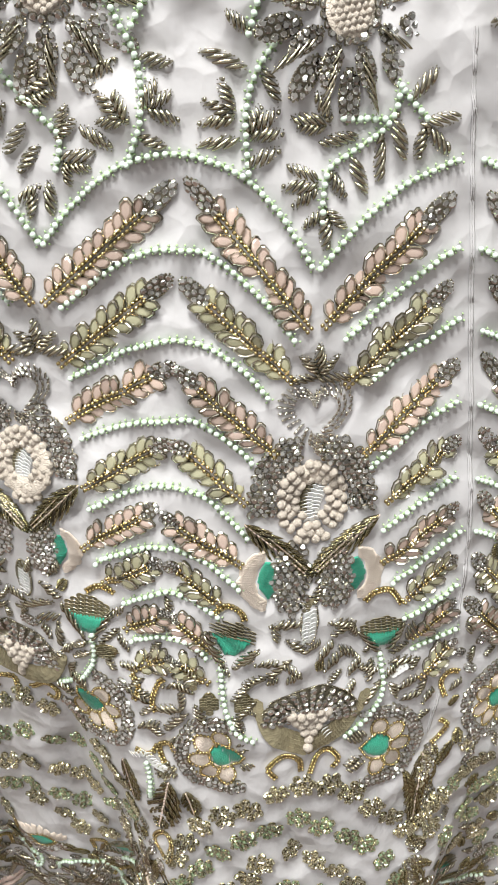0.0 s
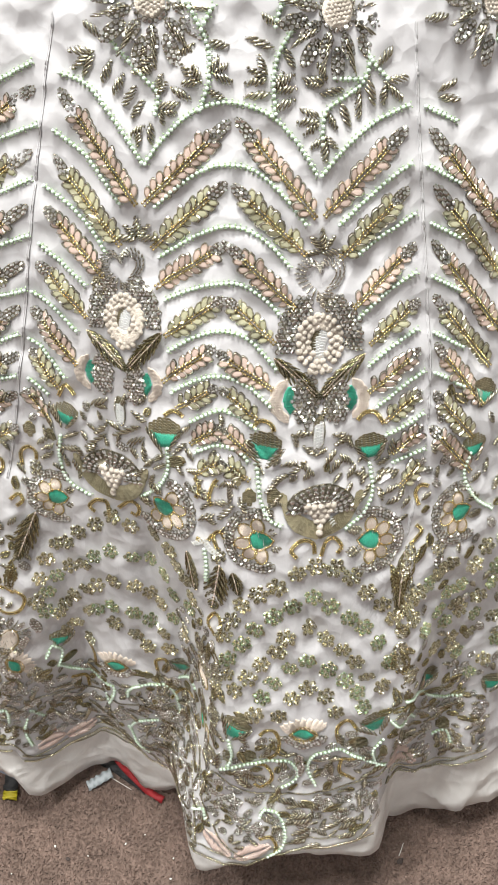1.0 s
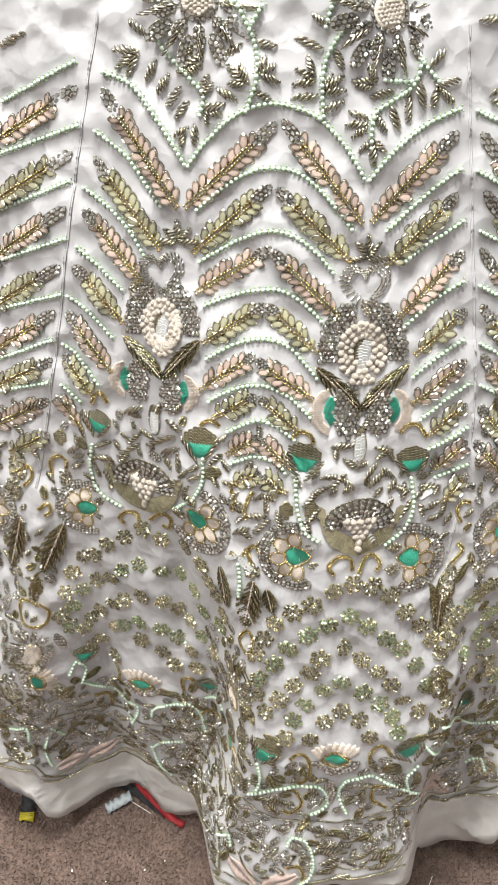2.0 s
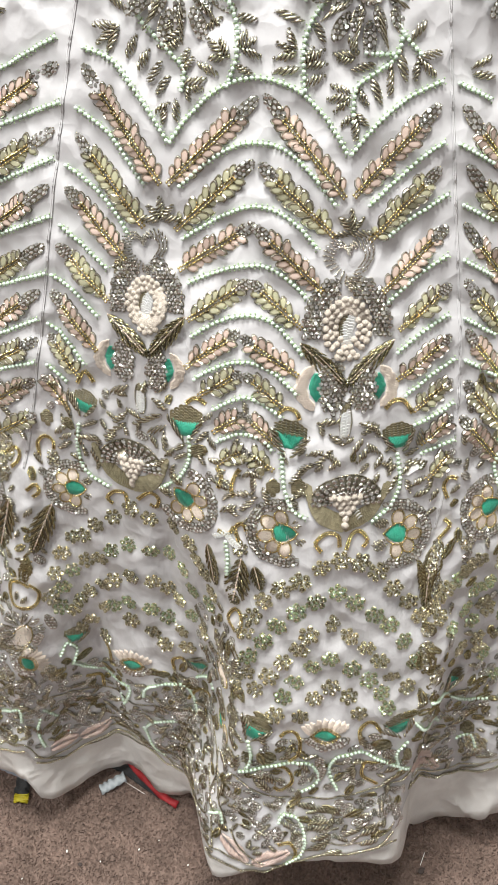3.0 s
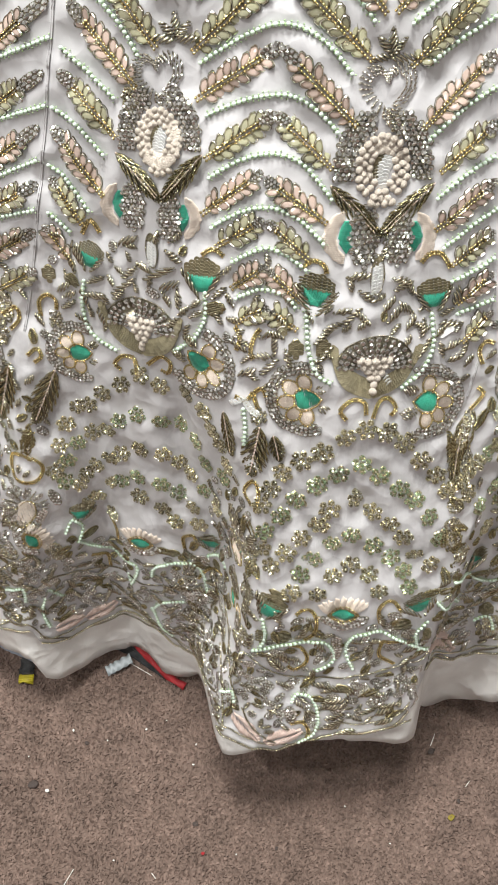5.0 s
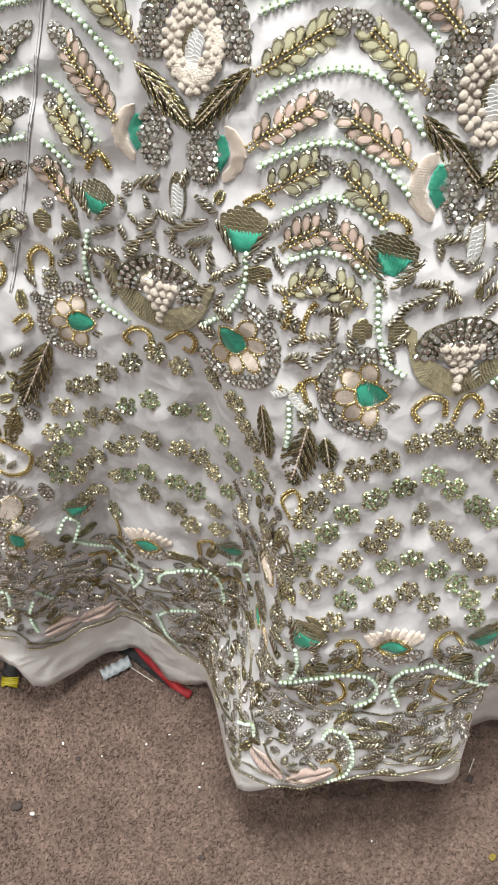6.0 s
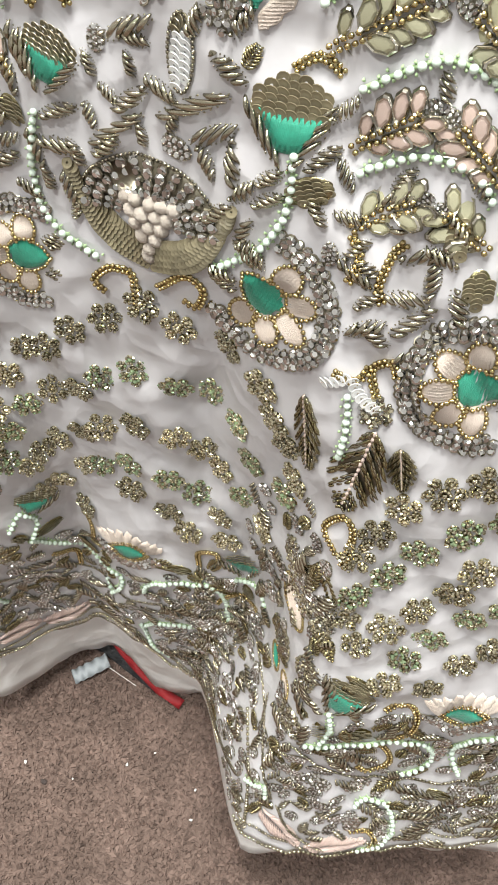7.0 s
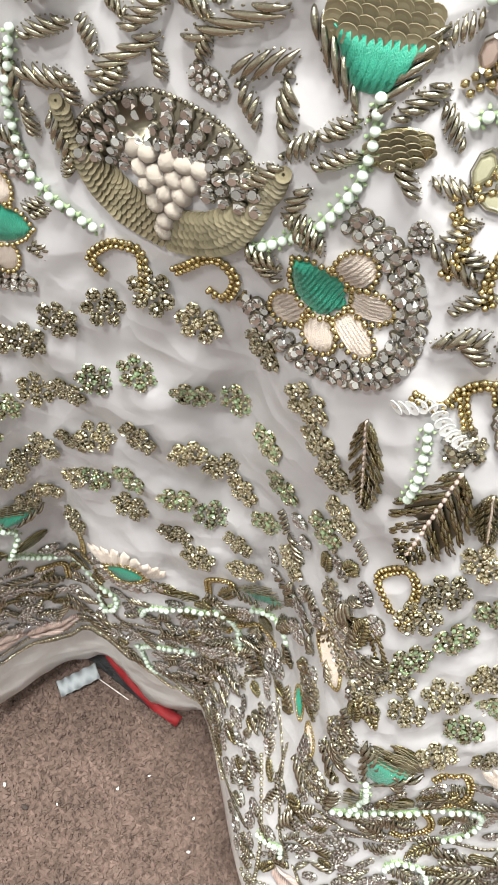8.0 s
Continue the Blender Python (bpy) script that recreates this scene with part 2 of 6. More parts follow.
def on(m, x, y, z=0.0):
    """The pose m moved to a point of its plane and let down on to the cloth there; a pose of real size is only moved."""
    k = abs(m.to_scale().x)
    if k > 0.1:
        return m @ Matrix.Translation((x, y, z))
    p = m @ Vector((x, y, 0))
    b = (p.y - OY) * math.sin(LEAN_A) + p.z * math.cos(LEAN_A)
    out = m.copy()
    out.translation = spot(p.x / MM, b / MM, z * k / MM)
    return out


def of_bmesh(bm):
    v = np.array([x.co[:] for x in bm.verts])
    bm.verts.index_update()
    f = [[x.index for x in p.verts] for p in bm.faces]
    bm.free()
    return v, f


def ball(level):
    bm = bmesh.new()
    bmesh.ops.create_icosphere(bm, subdivisions=level, radius=0.5)
    return of_bmesh(bm)


def rings(layers, cap=True):
    """A solid from rings of points, closed by a fan over the last one."""
    n = len(layers[0])
    v = [p for ring in layers for p in ring]
    f = [[k * n + i, k * n + (i + 1) % n, (k + 1) * n + (i + 1) % n, (k + 1) * n + i] for k in range(len(layers) - 1) for i in range(n)]
    if cap:
        f.append([(len(layers) - 1) * n + i for i in range(n)])
    return np.array(v, float), f


def circle(r, z, n, sy=1.0, turn=0.0):
    return [(r * math.cos(turn + 2 * math.pi * i / n), sy * r * math.sin(turn + 2 * math.pi * i / n), z) for i in range(n)]


BEAD = ball(1)
BIG_BEAD = ball(2)
STONE = rings([circle(0.5, 0, 8), circle(0.5, 0.22, 8), circle(0.3, 0.48, 8, turn=math.pi / 8)])
CHIP = rings([circle(0.5, 0, 5), circle(0.46, 0.3, 5), circle(0.2, 0.55, 5, turn=0.6)])


def capsule(arch=0.25, sides=5, steps=5):
    """A strand one unit long along x, round with radius 1 in y and z, later stretched; arch lifts its middle."""
    layers = []
    for i in range(steps):
        u = i / (steps - 1)
        r = (0.35, 0.9, 1.0, 0.9, 0.35)[i] if steps == 5 else 1
        layers.append([(u, r * math.cos(k * 2 * math.pi / sides), r * math.sin(k * 2 * math.pi / sides) + arch * math.sin(math.pi * u)) for k in range(sides)])
    return rings(layers)


STRAND = capsule(1.2)


def sequin_shape():
    n = 12
    return rings([circle(0.5, 0.0, n), circle(0.49, 0.05, n), circle(0.3, 0.02, n), circle(0.1, 0.03, n)], cap=False)


SEQUIN = sequin_shape()


class Bag:
    """Collects copies of small shapes into one mesh."""

    def __init__(self):
        self.v, self.f, self.k, self.n = [], [], [], 0

    def add(self, shape, m, slot=0):
        v, f = shape
        a = np.array(m)
        self.v.append(v @ a[:3, :3].T + a[:3, 3])
        self.f += [[i + self.n for i in p] for p in f]
        self.k += [slot] * len(f)
        self.n += len(v)

    def mesh(self, name, mats, soft=True):
        me = bpy.data.meshes.new(name)
        me.from_pydata(np.concatenate(self.v).tolist(), [], self.f)
        for m in mats if isinstance(mats, (list, tuple)) else [mats]:
            me.materials.append(m)
        me.polygons.foreach_set("material_index", self.k)
        if soft:
            smooth(me)
        return me

    def put(self, name, mats, parent, label="", soft=True):
        ob = new(name, self.mesh(name, mats, soft))
        ob.parent = parent
        return tagged(ob, label)


def piece(name, me, m, parent, label=""):
    """An object of its own on a shared mesh."""
    ob = new(name, me)
    ob.parent = parent
    ob.matrix_basis = m
    return tagged(ob, label)


def fill(bag, m, inside, reach, angle, gap, radius, arch=1.2, slot=0, jitter=0.0):
    """Lays parallel strands at an angle over the shape that inside(x, y) tells, in the pose m."""
    c, s = math.cos(radians(angle)), math.sin(radians(angle))
    o = -reach + gap / 2
    while o < reach:
        hits = [t for t in (reach * (k / 24 - 1) for k in range(49)) if inside(c * t - s * o, s * t + c * o)]
        if len(hits) > 1:
            t0, t1 = hits[0], hits[-1]
            t0, t1 = t0 + random.uniform(-jitter, jitter), t1 + random.uniform(-jitter, jitter)
            lift = radius * 0.4
            p, r = on(m, c * t0 - s * o, s * t0 + c * o, lift).translation, on(m, c * t1 - s * o, s * t1 + c * o, lift).translation
            x = r - p
            z = m.to_3x3().col[2].normalized()
            y = z.cross(x).normalized()
            z = x.cross(y).normalized()
            k = abs(m.to_scale().x) * radius
            y, z = y * k, z * (k * arch)
            bag.add(STRAND, Matrix(((x.x, y.x, z.x, p.x), (x.y, y.y, z.y, p.y), (x.z, y.z, z.z, p.z), (0, 0, 0, 1))), slot)
        o += gap


def satin(bag, m, inside, reach, angle, gap, dome, jitter=0.0):
    """A padded patch of satin stitch: one sheet with a ridge for every thread, over the shape that inside(x, y) tells."""
    c, s = math.cos(radians(angle)), math.sin(radians(angle))
    rows, o = [], -reach + gap / 2
    while o < reach:
        hits = [t for t in (reach * (k / 30 - 1) for k in range(61)) if inside(c * t - s * o, s * t + c * o)]
        if len(hits) > 1:
            rows.append((o, hits[0] + random.uniform(-jitter, jitter), hits[-1] + random.uniform(-jitter, jitter)))
        o += gap
    if len(rows) < 2:
        return
    lines = [(rows[0][0] - gap / 2, *rows[0][1:], -0.1, 0.0)]
    for k, (o, t0, t1) in enumerate(rows):
        lines.append((o, t0, t1, random.uniform(0.5, 0.75) * gap, 1.0))
        n = rows[min(k + 1, len(rows) - 1)]
        last = k == len(rows) - 1
        lines.append((o + gap / 2, (t0 + n[1]) / 2, (t1 + n[2]) / 2, -0.1 if last else -0.55, 0.0 if last else 1.0))
    v = []
    for o, t0, t1, ridge, pad in lines:
        for u, h in ((0, 0.0), (0.08, 0.6), (0.3, 0.95), (0.5, 1.0), (0.7, 0.95), (0.92, 0.6), (1, 0.0)):
            t = t0 + (t1 - t0) * u
            v.append(on(m, c * t - s * o, s * t + c * o, h * (dome * pad + ridge) + 0.05).translation[:])
    f = [[i * 7 + j, i * 7 + j + 7, i * 7 + j + 8, i * 7 + j + 1] for i in range(len(lines) - 1) for j in range(6)]
    bag.add((np.array(v), f), Matrix())


def lens(size, wide, blunt=0.75):
    return lambda x, y: 0 <= x <= size and abs(y) <= wide / 2 * max(0.0, math.sin(math.pi * x / size)) ** blunt


def tear(size, wide, back=0.0):
    """A drop, round behind and pointed at x = size + back."""
    return lambda x, y: 0 <= x - back <= size and abs(y) <= wide / 2 * 2.05 * (max(0, 1 - (x - back) / size)) ** 0.75 * ((x - back) / size) ** 0.4


def oval(w, h, x0=0.0, y0=0.0):
    return lambda x, y: ((x - x0) / w * 2) ** 2 + ((y - y0) / h * 2) ** 2 <= 1


def curve(points, pitch):
    """Points at an even pitch, in millimetres on the cloth, along a smooth line through the given ones; each with its heading."""
    p = [points[0], *points, points[-1]]
    fine = []
    for i in range(1, len(p) - 2):
        for k in range(16):
            u = k / 16
            w = (-0.5 * u + u * u - 0.5 * u**3, 1 - 2.5 * u * u + 1.5 * u**3, 0.5 * u + 2 * u * u - 1.5 * u**3, -0.5 * u * u + 0.5 * u**3)
            fine.append(tuple(sum(w[j] * p[i - 1 + j][d] for j in range(4)) for d in (0, 1)))
    fine.append(points[-1])
    out, left = [], 0.0
    for (a0, b0), (a1, b1) in zip(fine, fine[1:]):
        run = (spot(a1, b1) - spot(a0, b0)).length / MM
        at = left
        while at < run:
            u = at / run
            out.append((a0 + (a1 - a0) * u, b0 + (b1 - b0) * u, math.degrees(math.atan2(b1 - b0, a1 - a0))))
            at += pitch
        left = at - run
    return out


# ---- shared pieces ----
def tumbled(sx, sy, sz, tip=1.0):
    """A random tumble and a size."""
    return Euler((random.uniform(-tip, tip), random.uniform(-tip, tip), random.uniform(0, 6))).to_matrix().to_4x4() @ Matrix.Diagonal((sx, sy, sz, 1))


def one_mesh(name, shapes, mats, soft=True):
    bag = Bag()
    for shape, m, slot in shapes:
        bag.add(shape, m, slot)
    return bag.mesh(name, mats, soft)


def set_stone(name, mat):
    """A long six-sided stone one unit long in its bezel of wire; x from 0 to 1, y within a half."""
    edge = [(0, 0.10), (0.34, 0.47), (0.78, 0.47), (1.0, 0.13), (1.0, -0.13), (0.78, -0.47), (0.34, -0.47), (0, -0.10)]

    def at(k, z):
        return [(0.5 + (x - 0.5) * k, y * k, z) for x, y in edge]
    bezel = rings([at(1.05, 0), at(1.03, 0.24), at(0.90, 0.38), at(0.74, 0.2)], cap=False)
    stone = rings([at(0.74, 0.18), at(0.55, 0.29), at(0.24, 0.31)])
    return one_mesh(name, [(bezel, Matrix(), 1), (stone, Matrix(), 0), (rings([at(1.12, -0.02), at(1.10, 0.1), at(1.0, 0.12)], cap=False), Matrix(), 2)], [mat, SILVER_WIRE, DARK_BACKING], soft=False)


PINK = set_stone("pink_stone", PINK_STONE)
OLIVE = set_stone("olive_stone", OLIVE_STONE)
PEARL_MESH = one_mesh("pearl", [(BIG_BEAD, Matrix(), 0)], PEARL)


def leaf_edge(bag, wide):
    for side in (-1, 1):
        for i in range(11):
            x = 0.5 + 9 * i / 10
            y = side * wide / 2 * math.sin(math.pi * x / 10) ** 0.75
            bag.add(CHIP, Matrix.Translation((x, y, 0.05)) @ Matrix.Rotation(i, 4, "Z") @ Matrix.Diagonal((0.45, 0.35, 0.4, 1)))


def leaf_mesh(name, mat, tilt, gap, seed):
    """A bullion leaf, 10 long and 3.3 wide, of slanting coils of wire inside a beaded edge."""
    random.seed(seed)
    bag = Bag()
    fill(bag, Matrix(), lens(10, 3.3), 11, tilt, gap, gap * 0.5, 1.6, jitter=0.2)
    leaf_edge(bag, 3.1)
    return bag.mesh(name, mat)


def vein_mesh(name, mat, tilt, gap, seed):
    """A broad leaf of wire laid in a herringbone on both sides of a row of beads."""
    random.seed(seed)
    bag = Bag()
    shape = lens(10, 3.5, 0.65)
    for side in (-1, 1):
        fill(bag, Matrix(), lambda x, y, s=side: shape(x, y) and 0.05 < y * s, 11, -side * tilt, gap, gap * 0.62, 1.5, jitter=0.2)
    for i in range(12):
        bag.add(BEAD, Matrix.Translation((0.8 + 0.72 * i, random.uniform(-0.1, 0.1), 0.45)) @ Matrix.Diagonal((0.7, 0.45, 0.6, 1)))
    return bag.mesh(name, mat)


LEAVES = [leaf_mesh("bullion_leaf", WIRE, t, g, k) for k, (t, g) in enumerate(((26, 1.1), (-26, 1.05), (32, 1.15), (-30, 1.1)))]
def broad_mesh(name, seed):
    """A broad leaf, 32 long and 19 wide, of olive wire in a herringbone with a toothed edge and a midrib of pale beads."""
    random.seed(seed)
    bag = Bag()
    edge = [(x, 8.4 * math.sin(math.pi * (x - 1) / 32.5) ** 0.75) for x in (2, 6, 10, 15, 20, 25, 29, 32.5)]
    edge = edge + [(x, -y) for x, y in edge[::-1]]
    bag.add(rings([[(x, y, 0.0) for x, y in edge], [(x, 0.95 * y, 0.4) for x, y in edge]]), Matrix(), 3)
    for side in (-1, 1):
        for i in range(27):
            x1 = 4.0 + 28.5 * i / 26
            y1 = 9.6 * math.sin(math.pi * (x1 - 1) / 32.5) ** 0.75 * (1.1 if i % 4 < 2 else 0.86) + 0.6
            x0 = max(0.5, x1 - 0.95 * y1)
            for j in range(3):
                u0, u1 = j / 3, (j + 1) / 3 + 0.05
                turn = math.atan2(side * y1, x1 - x0) + random.uniform(-0.1, 0.1)
                m = Matrix.Translation((x0 + (x1 - x0) * u0, side * y1 * u0, 0.9 - 0.25 * j)) @ Matrix.Rotation(turn, 4, "Z")
                bag.add(STRAND, m @ Matrix.Diagonal((math.hypot(x1 - x0, y1) * (u1 - u0), random.uniform(0.5, 0.7), 0.6, 1)), random.choice((0, 0, 2)))
    for i in range(15):
        bag.add(BEAD, Matrix.Translation((1.0 + 2.0 * i, random.uniform(-0.2, 0.2), 1.5)) @ Matrix.Diagonal((1.9, 1.5, 1.5, 1)), 1)
    return bag.mesh(name, [OLIVE_WIRE, BLUSH_THREAD, WIRE, DARK_BACKING])


BROAD_LEAVES = [broad_mesh("broad_leaf", 50 + k) for k in range(2)]
OLIVE_LEAVES = [vein_mesh("olive_leaf", OLIVE_WIRE, t, g, k) for k, (t, g) in enumerate(((150, 0.6), (146, 0.66), (152, 0.56)))]


def dot_mesh(name, seed, mats):
    """A round sprig of seven little clusters of glittering beads."""
    random.seed(seed)
    bag = Bag()
    for k in range(7):
        x, y = (0, 0) if k == 0 else (3.75 * math.cos(k * math.pi / 3 + 0.2), 3.75 * math.sin(k * math.pi / 3 + 0.2))
        bag.add(rings([circle(1.6, 0, 8), circle(1.4, 0.3, 8)]), Matrix.Translation((x, y, 0)), 2)
        for j in range(9):
            r = 0 if j == 0 else 1.3
            px, py = x + r * math.cos(j * math.pi / 4 + k) + random.uniform(-0.15, 0.15), y + r * math.sin(j * math.pi / 4 + k) + random.uniform(-0.15, 0.15)
            size = 1.5 if j == 0 else random.uniform(0.95, 1.2)
            m = Matrix.Translation((px, py, 0.45 + random.uniform(0, 0.25))) @ tumbled(size, size, size, 0.7)
            bag.add(CHIP, m, 0 if (j + k) % 3 == 0 else 1)
    return bag.mesh(name, mats, soft=False)


GREEN_DOTS = [dot_mesh("green_dot", 10 + k, [MINT_GLITTER, CHAMPAGNE, OLIVE_WIRE]) for k in range(3)]
GOLD_DOTS = [dot_mesh("champagne_dot", 20 + k, [CHAMPAGNE, CHAMPAGNE, OLIVE_WIRE]) for k in range(3)]


def berry_mesh(name, seed):
    """A pointed oval, 10 long and 4.6 wide, packed with crystals inside a wire edge."""
    random.seed(seed)
    bag = Bag()
    inside = lens(10, 5.0, 0.6)
    bag.add(rings([[(10 * u, s * 2.4 * math.sin(math.pi * u) ** 0.6 if 0 < u < 1 else 0, z) for u, s in [(i / 8, 1) for i in range(9)] + [(1 - i / 8, -1) for i in range(1, 8)]] for z in (0, 0.35)]), Matrix(), 1)
    for i in range(5):
        for j in range(-1, 2):
            x, y = 1.4 + 1.9 * i + (0.9 if j % 2 else 0), 1.55 * j
            if inside(x, y * 0.9):
                m = Matrix.Translation((x, y, 0.3)) @ Euler((random.uniform(-0.35, 0.35), random.uniform(-0.35, 0.35), random.uniform(0, 6))).to_matrix().to_4x4() @ Matrix.Scale(random.uniform(1.5, 1.9), 4)
                bag.add(STONE, m, 0)
    for side in (-1, 1):
        for i in range(14):
            x = 0.3 + 9.4 * i / 13
            y = side * 2.45 * math.sin(math.pi * x / 10) ** 0.6
            bag.add(CHIP, Matrix.Translation((x, y, 0.1)) @ Matrix.Rotation(i, 4, "Z") @ Matrix.Scale(0.75, 4), 2)
    return bag.mesh(name, [CRYSTAL, DARK_BACKING, WIRE], soft=False)


BERRIES = [berry_mesh("crystal_tip", 30 + k) for k in range(3)]


CRYSTAL_MESH = one_mesh("crystal", [(STONE, Matrix(), 0), (rings([circle(0.60, -0.05, 8), circle(0.58, 0.1, 8), circle(0.46, 0.12, 8)], cap=False), Matrix(), 1)], [CRYSTAL, DARK_BACKING], soft=False)
GOLD_MESH = one_mesh("gold_bead", [(BEAD, Matrix(), 0)], GOLD)
KNOT_MESH = one_mesh("knot", [(BIG_BEAD, Matrix(), 0)], KNOT)
BEIGE_MESH = one_mesh("beige_sequin", [(SEQUIN, Matrix(), 0)], BEIGE_SEQUIN, soft=False)
WHITE_MESH = one_mesh("white_sequin", [(SEQUIN, Matrix(), 0)], WHITE_SEQUIN, soft=False)


# ---- motifs ----
def kept_short(a0, b0, a1, b1, most=15.0):
    """The ends of a leaf drawn in so that it is no longer than a stitched leaf where the cloth falls steeply."""
    size = (spot(a1, b1) - spot(a0, b0)).length / MM
    k = min(1.0, most / size) if b0 < 300 else 1.0
    a, b = (a0 + a1) / 2, (b0 + b1) / 2
    return a + (a0 - a) * k, b + (b0 - b) * k, a + (a1 - a) * k, b + (b1 - b) * k


def leaf(a0, b0, a1, b1, wide=1.0, kinds=LEAVES, name="bullion_leaf", parent=None):
    da, db = 0.08 * (a1 - a0), 0.08 * (b1 - b0)
    a0, b0, a1, b1 = a0 - da, b0 - db, a1 + da, b1 + db
    a0, b0, a1, b1 = kept_short(a0, b0, a1, b1)
    m, size = along(a0, b0, a1, b1, 0.2)
    return piece(name, random.choice(kinds), stretched(m, size / 10, 1.25 * wide * min(1.15, 0.35 + size / 16), min(1.0, 0.5 + size / 20)), parent or skirt)


def olive_leaf(a0, b0, a1, b1, wide=1.3):
    return leaf(a0, b0, a1, b1, wide, OLIVE_LEAVES, "olive_leaf")


def broad_leaf(a0, b0, a1, b1, wide=1.0):
    CLAIMS.append(((a0 + a1) / 2, (b0 + b1) / 2, 6 * wide))
    m, size = along(a0, b0, a1, b1, 0.2)
    return piece("broad_leaf", random.choice(BROAD_LEAVES), stretched(m, size / 32, wide, 0.9), skirt, "broad olive wire leaf with a pale beaded midrib")


def berry(a0, b0, a1, b1, wide=1.0, parent=None):
    a0, b0, a1, b1 = kept_short(a0, b0, a1, b1)
    m, size = along(a0, b0, a1, b1, 0.2)
    return piece("crystal_tip", random.choice(BERRIES), stretched(m, size / 10, 1.2 * wide * min(1.1, 0.3 + size / 14), 0.9), parent or skirt)


def sprig(pink, a0, b0, a1, b1, tip=0.25, wide=7.9):
    """A stem of gold beads with set stones down both sides and a tip of crystals."""
    m, size = along(a0, b0, a1, b1)
    bag = Bag()
    stem = 1 - tip
    n = max(3, round(size * stem / 1.8))
    for i in range(n):
        u = stem * i / (n - 1)
        for side in (-0.75, 0.75):
            p = facing(a0 + (a1 - a0) * u, b0 + (b1 - b0) * u, math.degrees(math.atan2(b1 - b0, a1 - a0)), 1.2)
            bag.add(BEAD, p @ Matrix.Translation((0, 1.25 * side, 0)) @ Matrix.Diagonal((1.9, 1.7, 1.7, 1)))
    ob = bag.put("leaf_sprig", GOLD, skirt, "pale pink stone sprig on a gold bead stem" if pink else "smoky olive stone sprig on a gold bead stem")
    count = max(2, round(size * stem / 4.5))
    head = math.degrees(math.atan2(b1 - b0, a1 - a0))
    for i in range(count):
        u = stem * (i + 0.55) / count
        for side in (-1, 1):
            s = 1.0 if 0 < i < count - 1 else 0.85
            p = facing(a0 + (a1 - a0) * u, b0 + (b1 - b0) * u, head + side * (40 + random.uniform(-8, 8)), 0.3)
            length = wide * s * random.uniform(0.92, 1.08)
            piece("stone", PINK if pink else OLIVE, stretched(p @ Matrix.Translation((1.3, 0, 0)), length, length * random.uniform(0.50, 0.58), 3.2), ob)
    if tip > 0.05:
        u = stem - 0.02
        berry(a0 + (a1 - a0) * u, b0 + (b1 - b0) * u, a1, b1, 1.0, ob)
    return ob


def cord(poses, wide, high):
    """A flat cord through poses on the cloth."""
    ring = [(math.cos(k * math.pi / 3), math.sin(k * math.pi / 3)) for k in range(6)]
    return rings([[(p @ Vector((0, wide * y, high * z)))[:] for y, z in ring] for p in poses])


def pearls(points, pitch=2.9, size=2.2):
    """A string of mint pearls, each couched down with little green stitches."""
    bag = Bag()
    where = curve(points, pitch)
    for a, b, head in where:
        for side in (-1, 1):
            p = facing(a, b, head + random.uniform(-15, 15), 0.25)
            bag.add(STRAND, p @ Matrix.Translation((1.4, side * 0.9, 0)) @ Matrix.Rotation(radians(75 * side), 4, "Z") @ Matrix.Diagonal((0.95, 0.42, 0.45, 1)))
    line = Bag()
    line.add(cord([facing(a, b, head, 0.2) for a, b, head in where], 0.6, 0.5), Matrix())
    ob = line.put("pearl_string", MINT_THREAD, skirt, "mint pearl string couched with green thread")
    tagged(bag.put("couching_stitches", MINT_THREAD, ob), kind="stuff")
    for a, b, head in where:
        piece("pearl", PEARL_MESH, stretched(facing(a + random.uniform(-0.15, 0.15), b + random.uniform(-0.15, 0.15), head, 1.35), size * random.uniform(0.94, 1.05)), ob)
    return ob


def gold_line(points, rows=2, size=1.6):
    """Rows of gold seed beads side by side along a couched thread."""
    bag = Bag()
    where = curve(points, size * 1.02)
    bag.add(cord([facing(a, b, head, 0.1) for a, b, head in where], 1.1, 0.5), Matrix())
    ob = bag.put("gold_bead_scroll", OLIVE_WIRE, skirt, "gold seed bead scroll")
    for a, b, head in where:
        for k in range(rows):
            p = facing(a, b, head, size * 0.45)
            piece("bead", GOLD_MESH, p @ Matrix.Translation((random.uniform(-0.1, 0.1), (k - (rows - 1) / 2) * size * 0.95, 0)) @ Matrix.Scale(size * random.uniform(0.92, 1.06), 4), ob)
    return ob


def bead_edge(points, size=2.1):
    """A single row of champagne beads along an edge."""
    bag = Bag()
    for a, b, head in curve(points, size * 1.02):
        bag.add(BEAD, facing(a, b, head, size * 0.45) @ Matrix.Scale(size * random.uniform(0.9, 1.08), 4))
    return tagged(bag.put("bead_edging", CHAMPAGNE, skirt, "champagne bead edging along the hem"), kind="stuff")


def cluster(a, b, w, h, angle=0.0):
    """A dense patch of small wire chips, crystals and beads."""
    CLAIMS.append((a, b, 7))
    m = facing(a, b, angle, 0.3)
    bag = Bag()
    for x, y in grid_in(oval(w, h), 1.65, max(w, h)):
        k = random.uniform(1.4, 2.3)
        bag.add(random.choice((CHIP, CHIP, STONE)), on(m, x, y, 0.2) @ tumbled(k, k, k, 0.6), random.choice((0, 1, 1, 2)))
    return tagged(bag.put("glitter_patch", [CRYSTAL, CHAMPAGNE, WIRE], skirt, "dense glittering patch of small beads", soft=False), kind="stuff")


